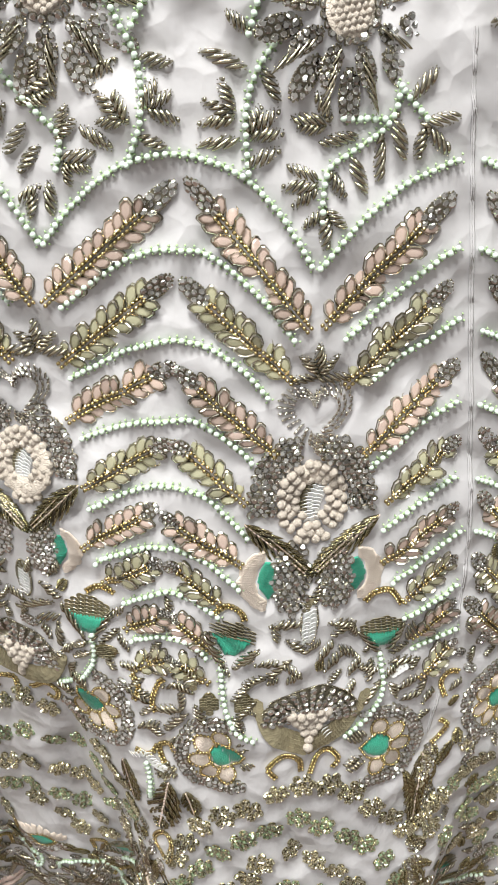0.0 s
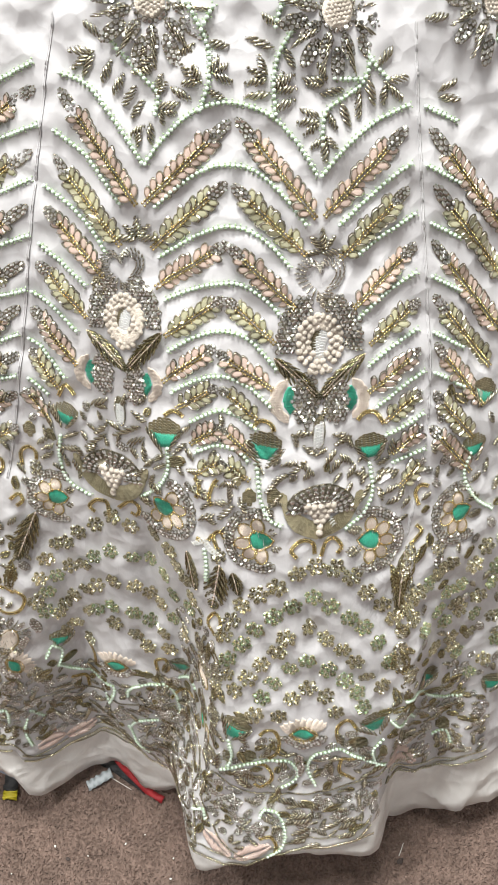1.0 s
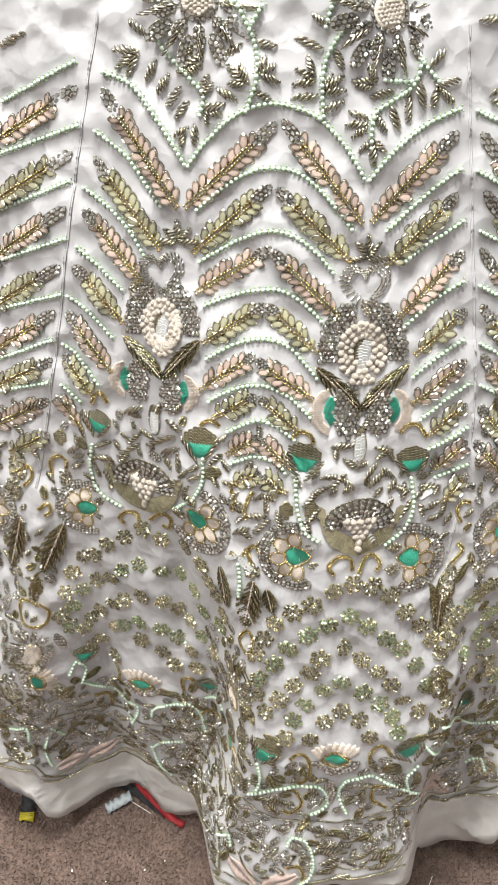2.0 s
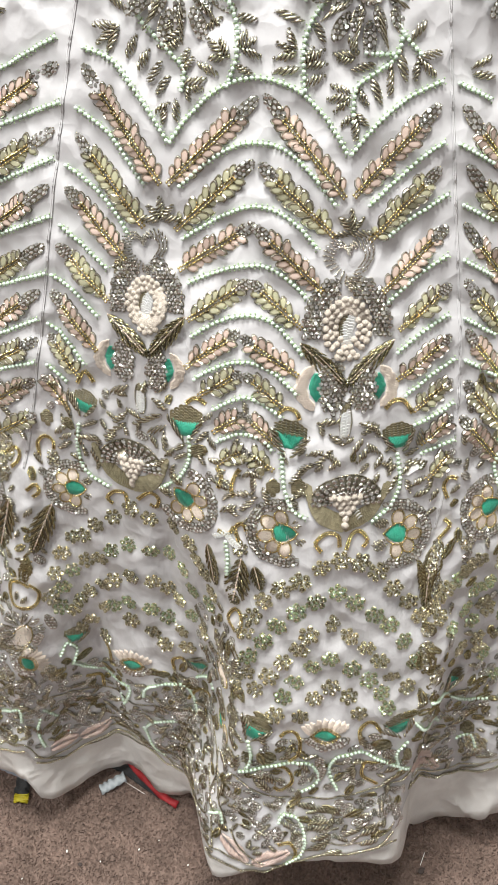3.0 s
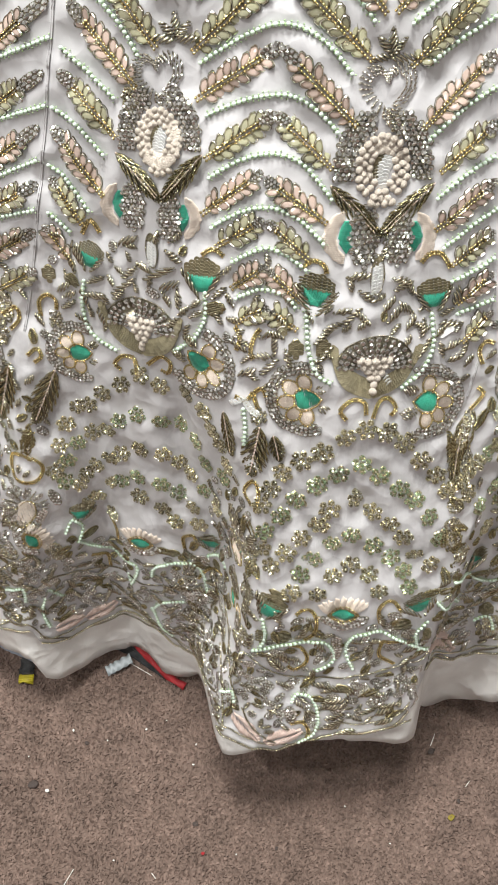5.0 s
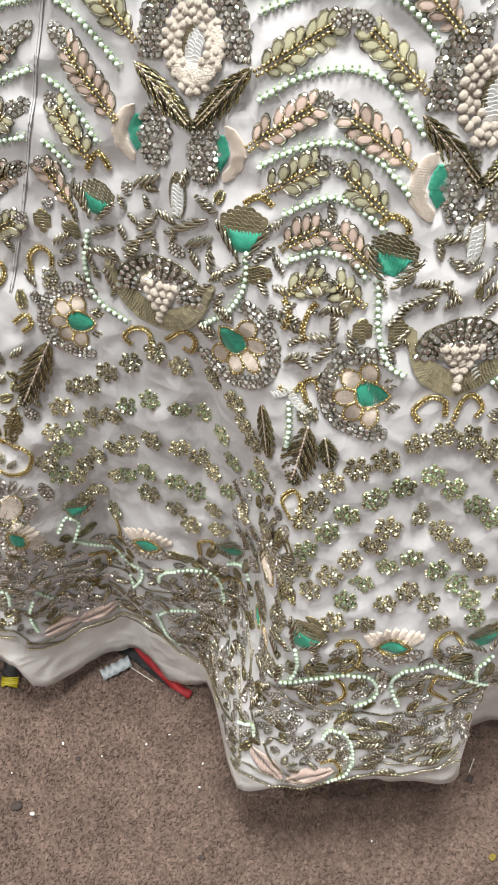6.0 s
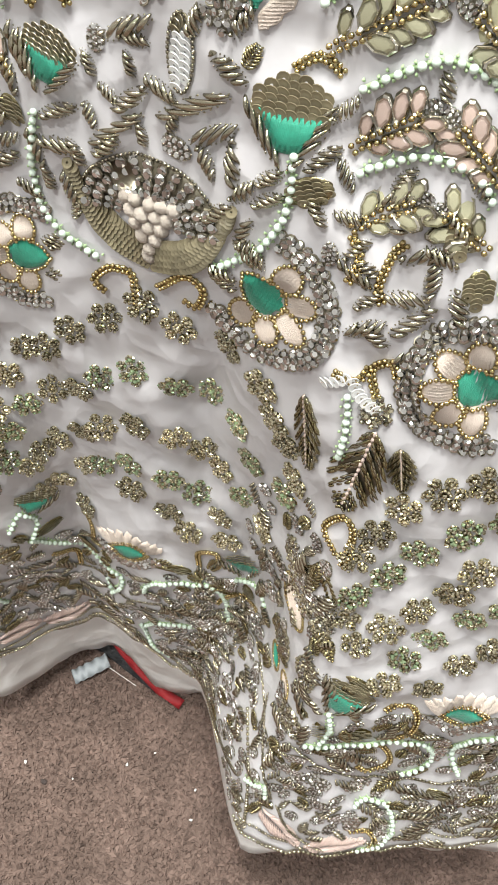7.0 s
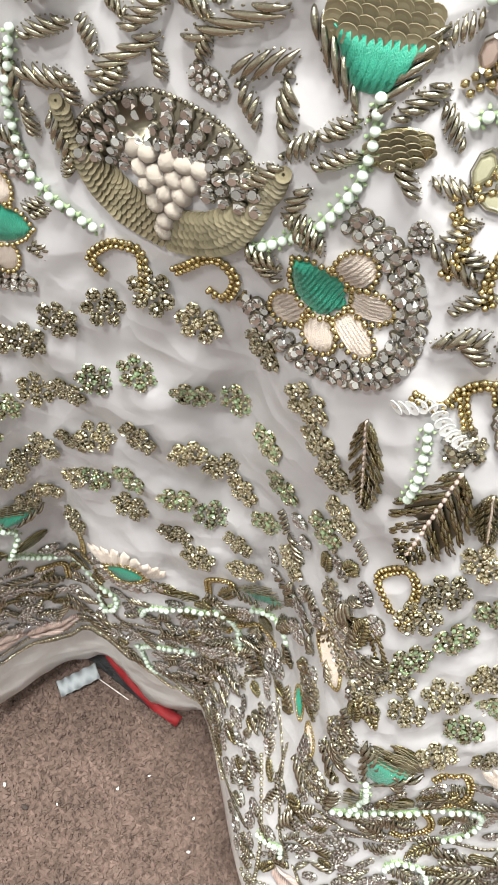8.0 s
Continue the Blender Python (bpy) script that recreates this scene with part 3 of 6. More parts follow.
def sequin_patch(a, b, w, h, angle=0.0):
    """A patch of overlapping beige sequins inside a wire edge."""
    CLAIMS.append((a, b, 6))
    m = facing(a, b, angle, 0.3)
    bag = Bag()
    bag.add(rings([circle(w / 2, 0, 16, h / w), circle(w / 2 - 0.3, 0.35, 16, h / w)]), m)
    ob = bag.put("sequin_patch", OLIVE_WIRE, skirt, "patch of overlapping beige sequins")
    n = max(2, round(w / 2.4))
    sequin_rows(ob, m, [[(x, y) for y in [-h / 2 + 1.25 * i for i in range(int(h / 1.25) + 2)] if oval(w, h)(x, y)] for x in [(-(n - 1) / 2 + i) * 2.4 for i in range(n)]])
    return ob


def wire_line(points, wide=1.7):
    """A twisted cord of short bullion pieces along a line."""
    bag = Bag()
    for k, (a, b, head) in enumerate(curve(points, 1.5)):
        p = facing(a, b, head + 32, 0.5)
        bag.add(STRAND, p @ Matrix.Translation((-1.3, 0, 0)) @ Matrix.Diagonal((2.6, 0.5 * wide / 1.7, 0.5, 1)), 0)
        if k % 2:
            bag.add(CHIP, facing(a, b, head + k * 40, 0.5) @ Matrix.Scale(1.3, 4), 1)
    return tagged(bag.put("bullion_cord", [WIRE, CHAMPAGNE], skirt, "twisted antique bullion cord"), kind="stuff")


def crystals(parent, m, spots, size=2.6):
    for x, y in spots:
        k = size * random.uniform(0.88, 1.08)
        piece("crystal", CRYSTAL_MESH, on(m, x, y, 0.25) @ tumbled(k, k, k, 0.55), parent)


def knots(parent, m, spots, size=2.7):
    for x, y in spots:
        piece("knot", KNOT_MESH, on(m, x, y, 0.8) @ tumbled(size * 1.1, size * 0.9, size * 0.95), parent)


def grid_in(inside, step, reach):
    n = int(reach / step) + 1
    out = []
    for i in range(-n, n + 1):
        for j in range(-n, n + 1):
            x, y = (i + (0.5 if j % 2 else 0)) * step, j * step * 0.87
            if inside(x, y):
                out.append((x + random.uniform(-0.2, 0.2), y + random.uniform(-0.2, 0.2)))
    return out


def thread_patch(name, mat, m, inside, reach, angle, parent, gap=0.62, label="", arch=1.5):
    bag = Bag()
    satin(bag, m, inside, reach, angle, gap, 0.55 * arch, 0.18)
    return bag.put(name, mat, parent, label)


def bead_ring(bag, m, points, size=1.35):
    """Seed beads along a closed or open line given in the pose's millimetres."""
    left = 0.0
    for (x0, y0), (x1, y1) in zip(points, points[1:]):
        run = math.hypot(x1 - x0, y1 - y0)
        at = left
        while at < run:
            u = at / run
            bag.add(BEAD, on(m, x0 + (x1 - x0) * u, y0 + (y1 - y0) * u, size * 0.45) @ Matrix.Scale(size, 4))
            at += size
        left = at - run


def outline(inside, cx, cy, reach, n=40, grow=0.4):
    out = []
    for i in range(n + 1):
        t = 2 * math.pi * i / n
        r = max((k * reach / 40 for k in range(41) if inside(cx + k * reach / 40 * math.cos(t), cy + k * reach / 40 * math.sin(t))), default=0) + grow
        out.append((cx + r * math.cos(t), cy + r * math.sin(t)))
    return out


def flower(a, b, angle, mirror=1, k=1.0, petals=(88, 134, 180, 226, 268), border=(62, 292)):
    """An emerald drop ringed with gold beads, cream satin petals round its back and a double border of crystals."""
    CLAIMS.append((a, b, 22 * k))
    m = stretched(facing(a, b, angle, 0.3), k) @ Matrix.Diagonal((1, mirror, 1, 1))
    drop = tear(13.5, 12.0, -5.5)
    ob = thread_patch("flower", GREEN_THREAD, m @ Matrix.Translation((0, 0, 0.5)), drop, 14, 78, skirt, 1.05, "emerald thread drop flower with cream petals and crystals", 1.2)
    bag = Bag()
    bead_ring(bag, m, outline(drop, -1, 0, 12, grow=0.9), 1.6)
    for t in petals:
        q = m @ Matrix.Rotation(radians(t), 4, "Z") @ Matrix.Translation((5.9, 0, 0))
        shape = oval(9.6, 7.6, 4.4)
        thread_patch("petal", CREAM_THREAD, q, shape, 9, 0, ob, 0.95, "cream satin stitch petal", 0.8)
        bead_ring(bag, q, [(4.4 + 5.4 * math.cos(radians(s)), 4.0 * math.sin(radians(s))) for s in range(-150, 151, 20)], 1.6)
    tagged(bag.put("bead_outline", GOLD, ob, "gold seed bead outline"), kind="stuff")
    for row, r in enumerate((16.9, 19.2, 21.2)):
        n = int((border[1] - border[0]) / 360 * 2 * math.pi * r / 2.55)
        around = [radians(border[0] + (border[1] - border[0]) * (i + 0.5 * (row % 2)) / n) for i in range(n)]
        crystals(ob, m, [(r * math.cos(t), r * math.sin(t)) for t in around], 2.7)
    for t, turn in ((48, -30), (-48, 30), (30, -12), (-30, 12)):
        q = on(m, 8.5 * math.cos(radians(t)), 8.5 * math.sin(radians(t)), 0.3) @ Matrix.Rotation(radians(t + turn), 4, "Z")
        piece("bullion_leaf", random.choice(LEAVES), q @ Matrix.Diagonal((1.0, 1.3, 1.1, 1)), ob)
    return ob


def sequin_rows(parent, m, rows, size=3.4, me=None, lean=24):
    """Overlapping sequins, each row a list of spots in order, every one lying on the one before."""
    for row in rows:
        for (x0, y0), (x1, y1) in zip(row, row[1:]):
            t = math.atan2(y1 - y0, x1 - x0)
            piece("sequin", me or BEIGE_MESH, on(m, x0, y0, 0.75) @ Matrix.Rotation(t, 4, "Z") @ Matrix.Rotation(radians(-lean + random.uniform(-5, 5)), 4, "Y") @ Matrix.Scale(size, 4), parent)


def bent_row(x0, y0, x1, y1, bow, step):
    n = max(2, round(math.hypot(x1 - x0, y1 - y0) / step))
    dx, dy = x1 - x0, y1 - y0
    return [(x0 + dx * i / n - dy * bow * math.sin(math.pi * i / n), y0 + dy * i / n + dx * bow * math.sin(math.pi * i / n)) for i in range(n + 2)]


def fan(a, b, angle, k=1.0):
    """A crest of crystals over a cluster of cream knots, between two wings of beige sequins."""
    CLAIMS.append((a, b, 20 * k))
    m = stretched(facing(a, b, angle, 0.3), k)
    bag = Bag()
    ways = [radians(2 + 176 * i / 14) for i in range(15)]
    pad = [[on(m, 1.12 * r * math.cos(t), 0.92 * r * math.sin(t), z).translation[:] for r, z in ((19.6, -0.1), (19.3, 0.25), (13.0, 0.3), (7.2, 0.25), (6.9, -0.1))] for t in ways]
    bag.add(rings(pad), Matrix())
    ob = bag.put("crystal_fan", DARK_BACKING, skirt, "arched grey crystal crest above cream knots and beige sequins")
    edge = Bag()
    bead_ring(edge, m, [(1.12 * 20.0 * math.cos(t), 0.92 * 20.0 * math.sin(t)) for t in ways], 1.2)
    tagged(edge.put("bead_outline", WIRE, ob, "antique wire bead outline"), kind="stuff")
    for i, t in enumerate(ways):
        for j in range(4):
            r = 8.6 + 3.1 * j
            q = on(m, 1.12 * r * math.cos(t), 0.92 * r * math.sin(t), 0.5) @ Matrix.Rotation(t, 4, "Z") @ Matrix.Rotation(random.uniform(-0.4, 0.4), 4, "X")
            k1 = random.uniform(0.9, 1.1)
            piece("crystal", CRYSTAL_MESH, q @ Matrix.Diagonal((3.3 * k1, (2.2 + 0.35 * j) * k1, 2.9, 1)), ob)
    for row in range(6):
        n = max(1, 5 - row)
        knots(ob, m, [((i - (n - 1) / 2) * 3.9 + random.uniform(-0.5, 0.5), 5.0 - row * 3.5 + random.uniform(-0.5, 0.5)) for i in range(n)], 4.8)
    for side in (-1, 1):
        q = m @ Matrix.Diagonal((side, 1, 1, 1))
        sequin_rows(ob, q, [bent_row(21.5 - 2.2 * i, 1.0 - 0.9 * i, 1.6 + 0.2 * i, -15.5 + 2.0 * i, 0.17 - 0.03 * i, 1.3) for i in range(5)] + [bent_row(24.6, 11.5, 21.3, 1.5, 0.06, 1.3), bent_row(23.0, 10.5, 19.8, 1.0, 0.05, 1.3)])
    return ob


def paisley(a, b, angle=90, k=1.0):
    """A ring of cream knots round a run of white sequins, with crystal wings and olive leaves in a V beneath."""
    CLAIMS.append((a, b, 24 * k))
    m = stretched(facing(a, b, angle - 90, 0.3), k)
    bag = Bag()
    bag.add(rings([circle(12.5, 0, 24, 1.2), circle(11.5, 0.7, 24, 1.2), circle(6, 0.7, 24, 1.2), circle(5.2, 0, 24, 1.2)], cap=False), m)
    ob = bag.put("knot_paisley", KNOT, skirt, "cream knotted paisley ring filled with white sequins")
    for row, (rx, ry, n) in enumerate(((6.2, 8.2, 14), (9.2, 11.6, 18), (11.6, 14.2, 22))):
        turns = [2 * math.pi * (i + 0.5 * row) / n for i in range(n)]
        knots(ob, m, [(rx * math.cos(t) + random.uniform(-0.5, 0.5), ry * math.sin(t) - (2.5 if math.sin(t) < -0.8 else 0) + random.uniform(-0.5, 0.5)) for t in turns], 3.9)
    sequin_rows(ob, m, [bent_row(-1.0, -9.0, 2.6, 6.5, 0.14, 1.5), bent_row(1.0, -8.5, 4.4, 4.6, 0.1, 1.5)], 4.2, WHITE_MESH)
    sequin_rows(ob, m, [bent_row(-3.2, -4.5, -0.6, 6.0, 0.12, 1.4)], 3.2)
    wings = lambda x, y: 13.6 ** 2 < x * x + (y * 0.84) ** 2 < 23.5 ** 2 and -5 < y < 24 and abs(x) > 4.0
    crystals(ob, m, grid_in(wings, 2.5, 26), 2.65)
    for side in (-1, 1):
        for x0, y0, x1, y1, wide in ((25, -6.5, 0.5, -31, 1.0), (15, -13.5, 0.5, -29, 0.6)):
            p, r = (on(m, side * x, y, 1.0).translation for x, y in ((x0, y0), (x1, y1)))
            x = r - p
            z = m.to_3x3().col[2].normalized()
            y = z.cross(x).normalized()
            z = x.cross(y).normalized()
            x, y, z = x / 32, y * 0.46 * wide * MM, z * MM
            piece("olive_leaf", random.choice(BROAD_LEAVES), Matrix(((x.x, y.x, z.x, p.x), (x.y, y.y, z.y, p.y), (x.z, y.z, z.z, p.z), (0, 0, 0, 1))), ob)
    return ob


def heart_loop(a, b, k=1.0):
    """An open loop of silver bullion above a paisley."""
    m = stretched(facing(a, b, 0, 0.3), k)
    bag = Bag()
    for grow in (0.62, 0.78, 0.94):
        for i in range(40):
            t = 2 * math.pi * i / 40
            px, py = grow * 12.5 * math.sin(t) ** 3, grow * 0.85 * (13 * math.cos(t) - 5 * math.cos(2 * t) - 2 * math.cos(3 * t) - math.cos(4 * t))
            bag.add(STRAND, on(m, px, py, 0.4) @ Matrix.Rotation(math.atan2(py + 4, px) + 0.7, 4, "Z") @ Matrix.Diagonal((2.6, 0.5, 0.5, 1)), 0)
            if i % 2:
                bag.add(CHIP, on(m, px * 1.06, py * 1.06, 0.4) @ Matrix.Scale(1.4, 4), 1)
    return bag.put("silver_loop", [SILVER_WIRE, CRYSTAL], skirt, "open silver bullion loop with crystals", soft=False)


def side_bud(a, b, side, k=1.0, turn=0.0):
    """An oval of crystals beside an emerald wedge with a frilled cream edge."""
    CLAIMS.append((a, b, 13 * k))
    m = stretched(facing(a, b, turn, 0.3), k) @ Matrix.Diagonal((side, 1, 1, 1))
    ob = thread_patch("side_bud", GREEN_THREAD, m @ Matrix.Translation((-1.5, -7.0, 0.3)) @ Matrix.Rotation(math.pi / 2, 4, "Z"), lens(15, 7.6, 0.7), 16, 90, skirt, 0.8, "emerald thread bud with cream frill and crystals", 1.1)
    frill = lambda x, y: x > -1.0 and ((x + 1.0) / (10.5 + 0.5 * math.cos(1.2 * y))) ** 2 + (y / 11.5) ** 2 < 1 < ((x + 1.0) / 4.4) ** 2 + (y / 9.0) ** 2 + 0.4
    thread_patch("cream_frill", CREAM_THREAD, m, frill, 14, 4, ob, 0.85, "cream satin stitch frill", 1.2)
    crystals(ob, m, grid_in(lambda x, y: ((x + 9.6) / 7.2) ** 2 + (y / 13.0) ** 2 < 1, 2.45, 28), 2.6)
    return ob


def cup(a, b, angle, k=1.0):
    """An emerald cup under a cap of beige sequins, held by two bullion leaves."""
    CLAIMS.append((a, b, 11 * k))
    m = stretched(facing(a, b, angle - 90, 0.3), k)
    ob = thread_patch("cup_bud", GREEN_THREAD, m, lambda x, y: -5.6 < y < 2 and abs(x) < 6.2 * ((y + 6.8) / 8.8) ** 0.6, 9, 80, skirt, 1.05, "emerald thread bud capped with beige sequins", 1.8)
    sequin_rows(ob, m, [[(x, 1.2 + 1.25 * i) for i in range(round(6 - 0.05 * x * x) + 1)] for x in (-6.2, -4.2, -2.1, 0, 2.1, 4.2, 6.2)], 3.0)
    for side in (-1, 1):
        q = on(m, side * 0.8, -8.5, 0.2) @ Matrix.Rotation(math.atan2(14, side * 9), 4, "Z")
        piece("bullion_leaf", random.choice(LEAVES), q @ Matrix.Diagonal((1.55, 1.05, 1.0, 1)), ob)
    return ob


def white_drop(a, b, angle=90, k=1.0):
    CLAIMS.append((a, b, 7 * k))
    m = stretched(facing(a, b, angle - 90, 0.3), k)
    bag = Bag()
    bead_ring(bag, m, outline(oval(7.5, 19, 0, 1), 0, 1, 12, grow=0.3), 1.2)
    ob = bag.put("sequin_drop", WIRE, skirt, "white sequin drop edged with wire")
    sequin_rows(ob, m, [bent_row(-1.4, -7.5, -0.8, 4.5, 0.06, 1.8), bent_row(1.2, -5.0, 1.6, 5.0, 0.0, 1.8)], 3.5, WHITE_MESH)
    sequin_rows(ob, m, [bent_row(-1.5, 6.0, 1.5, 9.0, 0.2, 1.4)], 3.3)
    return ob


def lotus(a, b, angle=0.0, k=1.0):
    """A crown of cream satin petals over an emerald eye ringed with gold beads, with crystals beneath."""
    CLAIMS.append((a, b, 15 * k))
    m = stretched(facing(a, b, angle, 0.3), k)
    eye = lens(13, 7.5, 0.8)
    e = m @ Matrix.Translation((-6.5, 0, 0.3))
    ob = thread_patch("lotus_flower", GREEN_THREAD, e, eye, 14, 80, skirt, 0.8, "emerald eye with cream petals, gold beads and crystals", 1.7)
    bag = Bag()
    for g in (0.7, 2.1):
        bead_ring(bag, e, outline(eye, 6.5, 0, 11, grow=g))
    tagged(bag.put("bead_outline", GOLD, ob, "gold seed bead outline"), kind="stuff")
    for i in range(9):
        t = radians(18 + 144 * i / 8)
        q = m @ Matrix.Translation((6.0 * math.cos(t) * 1.2, 3.4 * math.sin(t), 0.1)) @ Matrix.Rotation(t * 0.75 + math.pi / 8, 4, "Z")
        thread_patch("petal", CREAM_THREAD, q, lens(9.5, 3.8), 10, 22, ob, 0.8, "cream satin stitch petal")
    for r in (7.6, 10.0, 12.2):
        n = int(math.pi * r / 2.6)
        crystals(ob, m, [(1.15 * r * math.cos(radians(200 + 140 * i / n)), 0.8 * r * math.sin(radians(200 + 140 * i / n))) for i in range(n + 1)], 2.6)
    return ob


def dot(a, b, green):
    CLAIMS.append((a, b, 6))
    return piece("green_bead_dot" if green else "champagne_bead_dot", random.choice(GREEN_DOTS if green else GOLD_DOTS), stretched(facing(a, b, random.uniform(0, 360), 0.2), random.uniform(1.1, 1.28)), skirt)


def blush_leaf(a0, b0, a1, b1, wide=9.0):
    for u in (0.2, 0.5, 0.8):
        CLAIMS.append((a0 + (a1 - a0) * u, b0 + (b1 - b0) * u, 0.42 * wide))
    m, size = along(a0, b0, a1, b1, 0.2)
    bag = Bag()
    for side, tilt in ((1, 35), (-1, -35)):
        shape = lens(size, wide, 0.7)
        fill(bag, m, lambda x, y, s=side: shape(x, y) and y * s > 0.15, size, tilt, 0.85, 0.56, 1.3, jitter=0.2)
    return bag.put("blush_leaf", BLUSH_THREAD, skirt, "blush satin stitch leaf")


def star_flower(a, b, k=1.0, petals=9, turn=0.0):
    """A large flower of pointed crystal petals round a disc of cream knots."""
    CLAIMS.append((a, b, 34 * k))
    m = stretched(facing(a, b, turn, 0.3), k)
    bag = Bag()
    bag.add(rings([circle(9, 0, 20), circle(8, 0.6, 20), circle(3, 0.9, 20)]), m)
    ob = bag.put("star_flower", KNOT, skirt, "large crystal petalled flower with a cream knotted centre")
    knots(ob, m, grid_in(oval(15, 15), 2.3, 10), 2.7)
    n = 20
    crystals(ob, m, [(9.4 * math.cos(2 * math.pi * i / n), 9.4 * math.sin(2 * math.pi * i / n)) for i in range(n)], 2.8)
    for row, (r, size, wide) in enumerate(((11, 14, 1.3), (17, 17, 1.5), (12, 22, 1.0))):
        for i in range(petals):
            t = 2 * math.pi * (i + (0, 0.5, 0)[row]) / petals + random.uniform(-0.06, 0.06)
            q = on(m, r * math.cos(t), r * math.sin(t), 0.2 + 0.15 * row) @ Matrix.Rotation(t, 4, "Z")
            piece("crystal_petal", random.choice(BERRIES if row < 2 else LEAVES), q @ Matrix.Diagonal((size / 10, wide, 1.1, 1)), ob)
    return ob


def sequin_run(points):
    """White sequins overlapping in a line."""
    where = curve(points, 1.9)
    bag = Bag()
    for a, b, head in where:
        bag.add(STRAND, facing(a, b, head, 0.1) @ Matrix.Translation((-1, 0, 0)) @ Matrix.Diagonal((2.2, 0.5, 0.3, 1)))
    ob = bag.put("sequin_run", KNOT, skirt, "run of overlapping white sequins")
    for a, b, head in where:
        piece("sequin", WHITE_MESH, facing(a, b, head, 0.9) @ Matrix.Rotation(radians(-24), 4, "Y") @ Matrix.Scale(3.8, 4), ob)
    return ob


def cream_sprig(a0, b0, a1, b1, thread=CREAM_THREAD):
    """A short panel of satin inside an edge of gold beads."""
    CLAIMS.append(((a0 + a1) / 2, (b0 + b1) / 2, 4))
    m, size = along(a0, b0, a1, b1, 0.3)
    ob = thread_patch("satin_patch", thread, m, lens(size, size * 0.5, 0.45), size, 12, skirt, 0.9, "satin stitch patch edged with gold beads")
    bag = Bag()
    bead_ring(bag, m, outline(lens(size, size * 0.5, 0.45), size / 2, 0, size, grow=0.8), 1.4)
    tagged(bag.put("bead_outline", GOLD, ob), kind="stuff")
    return ob


def scatter(a0, a1, b0, b1, tries, gap=4.2, lean=90, spread=70, low=None, tips=0.2):
    """Small leaves and chips of wire in the gaps that the motifs leave."""
    spots = np.array(SPOTS)
    for _ in range(tries):
        a, b = random.uniform(a0, a1), random.uniform(b0, b1)
        if low and b < low(a * MM) / MM + 5:
            continue
        if ((spots - (a, b)) ** 2).sum(1).min() < gap * gap or any((a - x) ** 2 + (b - y) ** 2 < (r + 2) ** 2 for x, y, r in CLAIMS):
            continue
        t, size = radians(lean + random.uniform(-spread, spread)), random.uniform(6, 10)
        da, db = size / 2 * math.cos(t), size / 2 * math.sin(t)
        run = (spot(a + da, b + db) - spot(a - da, b - db)).length / MM
        da, db = da * size / run, db * size / run
        kind = random.random()
        if kind < 0.82 - tips:
            leaf(a - da, b - db, a + da, b + db, 1.1)
        elif kind < 0.82:
            berry(a - da, b - db, a + da, b + db)
        else:
            olive_leaf(a - da, b - db, a + da, b + db, 1.4)
        spots = np.vstack([spots, [(a - 0.6 * da, b - 0.6 * db), (a, b), (a + 0.6 * da, b + 0.6 * db)]])


# ---- embroidery, from the top of the skirt to its hem ----
random.seed(5)
seams = []


def seam(points):
    """A pressed seam between two panels: two flat folded edges with stitches in the groove."""
    bag = Bag()
    for a, b, head in curve(points, 3.0):
        for side in (-0.45, 0.45):
            p = facing(a, b, head, 0.1)
            bag.add(STRAND, p @ Matrix.Translation((-4.0, side, 0)) @ Matrix.Diagonal((8.0, 0.55, 0.07, 1)))
    return bag.put("seam", SILK, skirt, "pressed seam between two silk panels")



# ---- seams of the panels ----
seams.append([(-112.2, 672), (-122.7, 632), (-135.4, 577.2), (-147.5, 522.4), (-161.4, 464.3), (-176.2, 411.2)])
seams.append([(71.3, 661.4), (74.7, 613.8), (82.7, 529.8), (87, 467.2), (82.7, 417.2), (77.1, 382.4)])
for line in seams:
    seam(line)

# ---- sprigs of stones in rows of chevrons ----
for a0, b0, a1, b1 in [
    (-75.2, 580.9, -112.2, 639.9), (-70.8, 580.9, -22.9, 621.5), (20.4, 572.4, -20.1, 622.9), (25.6, 572.8, 68.4, 615.9),
    (-96.9, 542.2, -127.9, 580), (-67, 536.6, -25.5, 560.3), (8.9, 524.5, -26.7, 559.4), (41.7, 523.3, 75.7, 555.9),
    (-119.3, 489.2, -143.6, 523.1), (-66.3, 483.1, -35.5, 504.1), (-4.5, 479.9, -35.2, 501), (51.1, 473.9, 80.4, 497.4),
    (-141.6, 450.9, -155.6, 472.4), (-52.3, 445.4, -33.9, 458.4), (-17, 440.9, -33.3, 457.1), (65.7, 435, 84.1, 449.7)
]:
    sprig(True, a0, b0, a1, b1)
for a0, b0, a1, b1 in [
    (-85.6, 559.3, -119.8, 607), (-68.1, 557.5, -25.6, 591.5), (15, 553.1, -23.3, 590.1), (34.3, 550.2, 70.5, 585.6),
    (-109.6, 518.9, -136.2, 549.7), (-63.6, 509.6, -28.6, 530.8), (-2.4, 505.5, -29.5, 530.8), (51, 502.4, 79.3, 524.7),
    (-131.7, 472.4, -148.6, 497.8), (-59.6, 466.6, -35, 481.8), (-12.2, 461.4, -34.4, 480.8), (60.5, 456.4, 82.7, 471.5),
    (-50.6, 427.3, -32.7, 437.9), (-18.7, 426.3, -32.7, 436), (70.2, 413.8, 86.5, 428.7)
]:
    sprig(False, a0, b0, a1, b1)
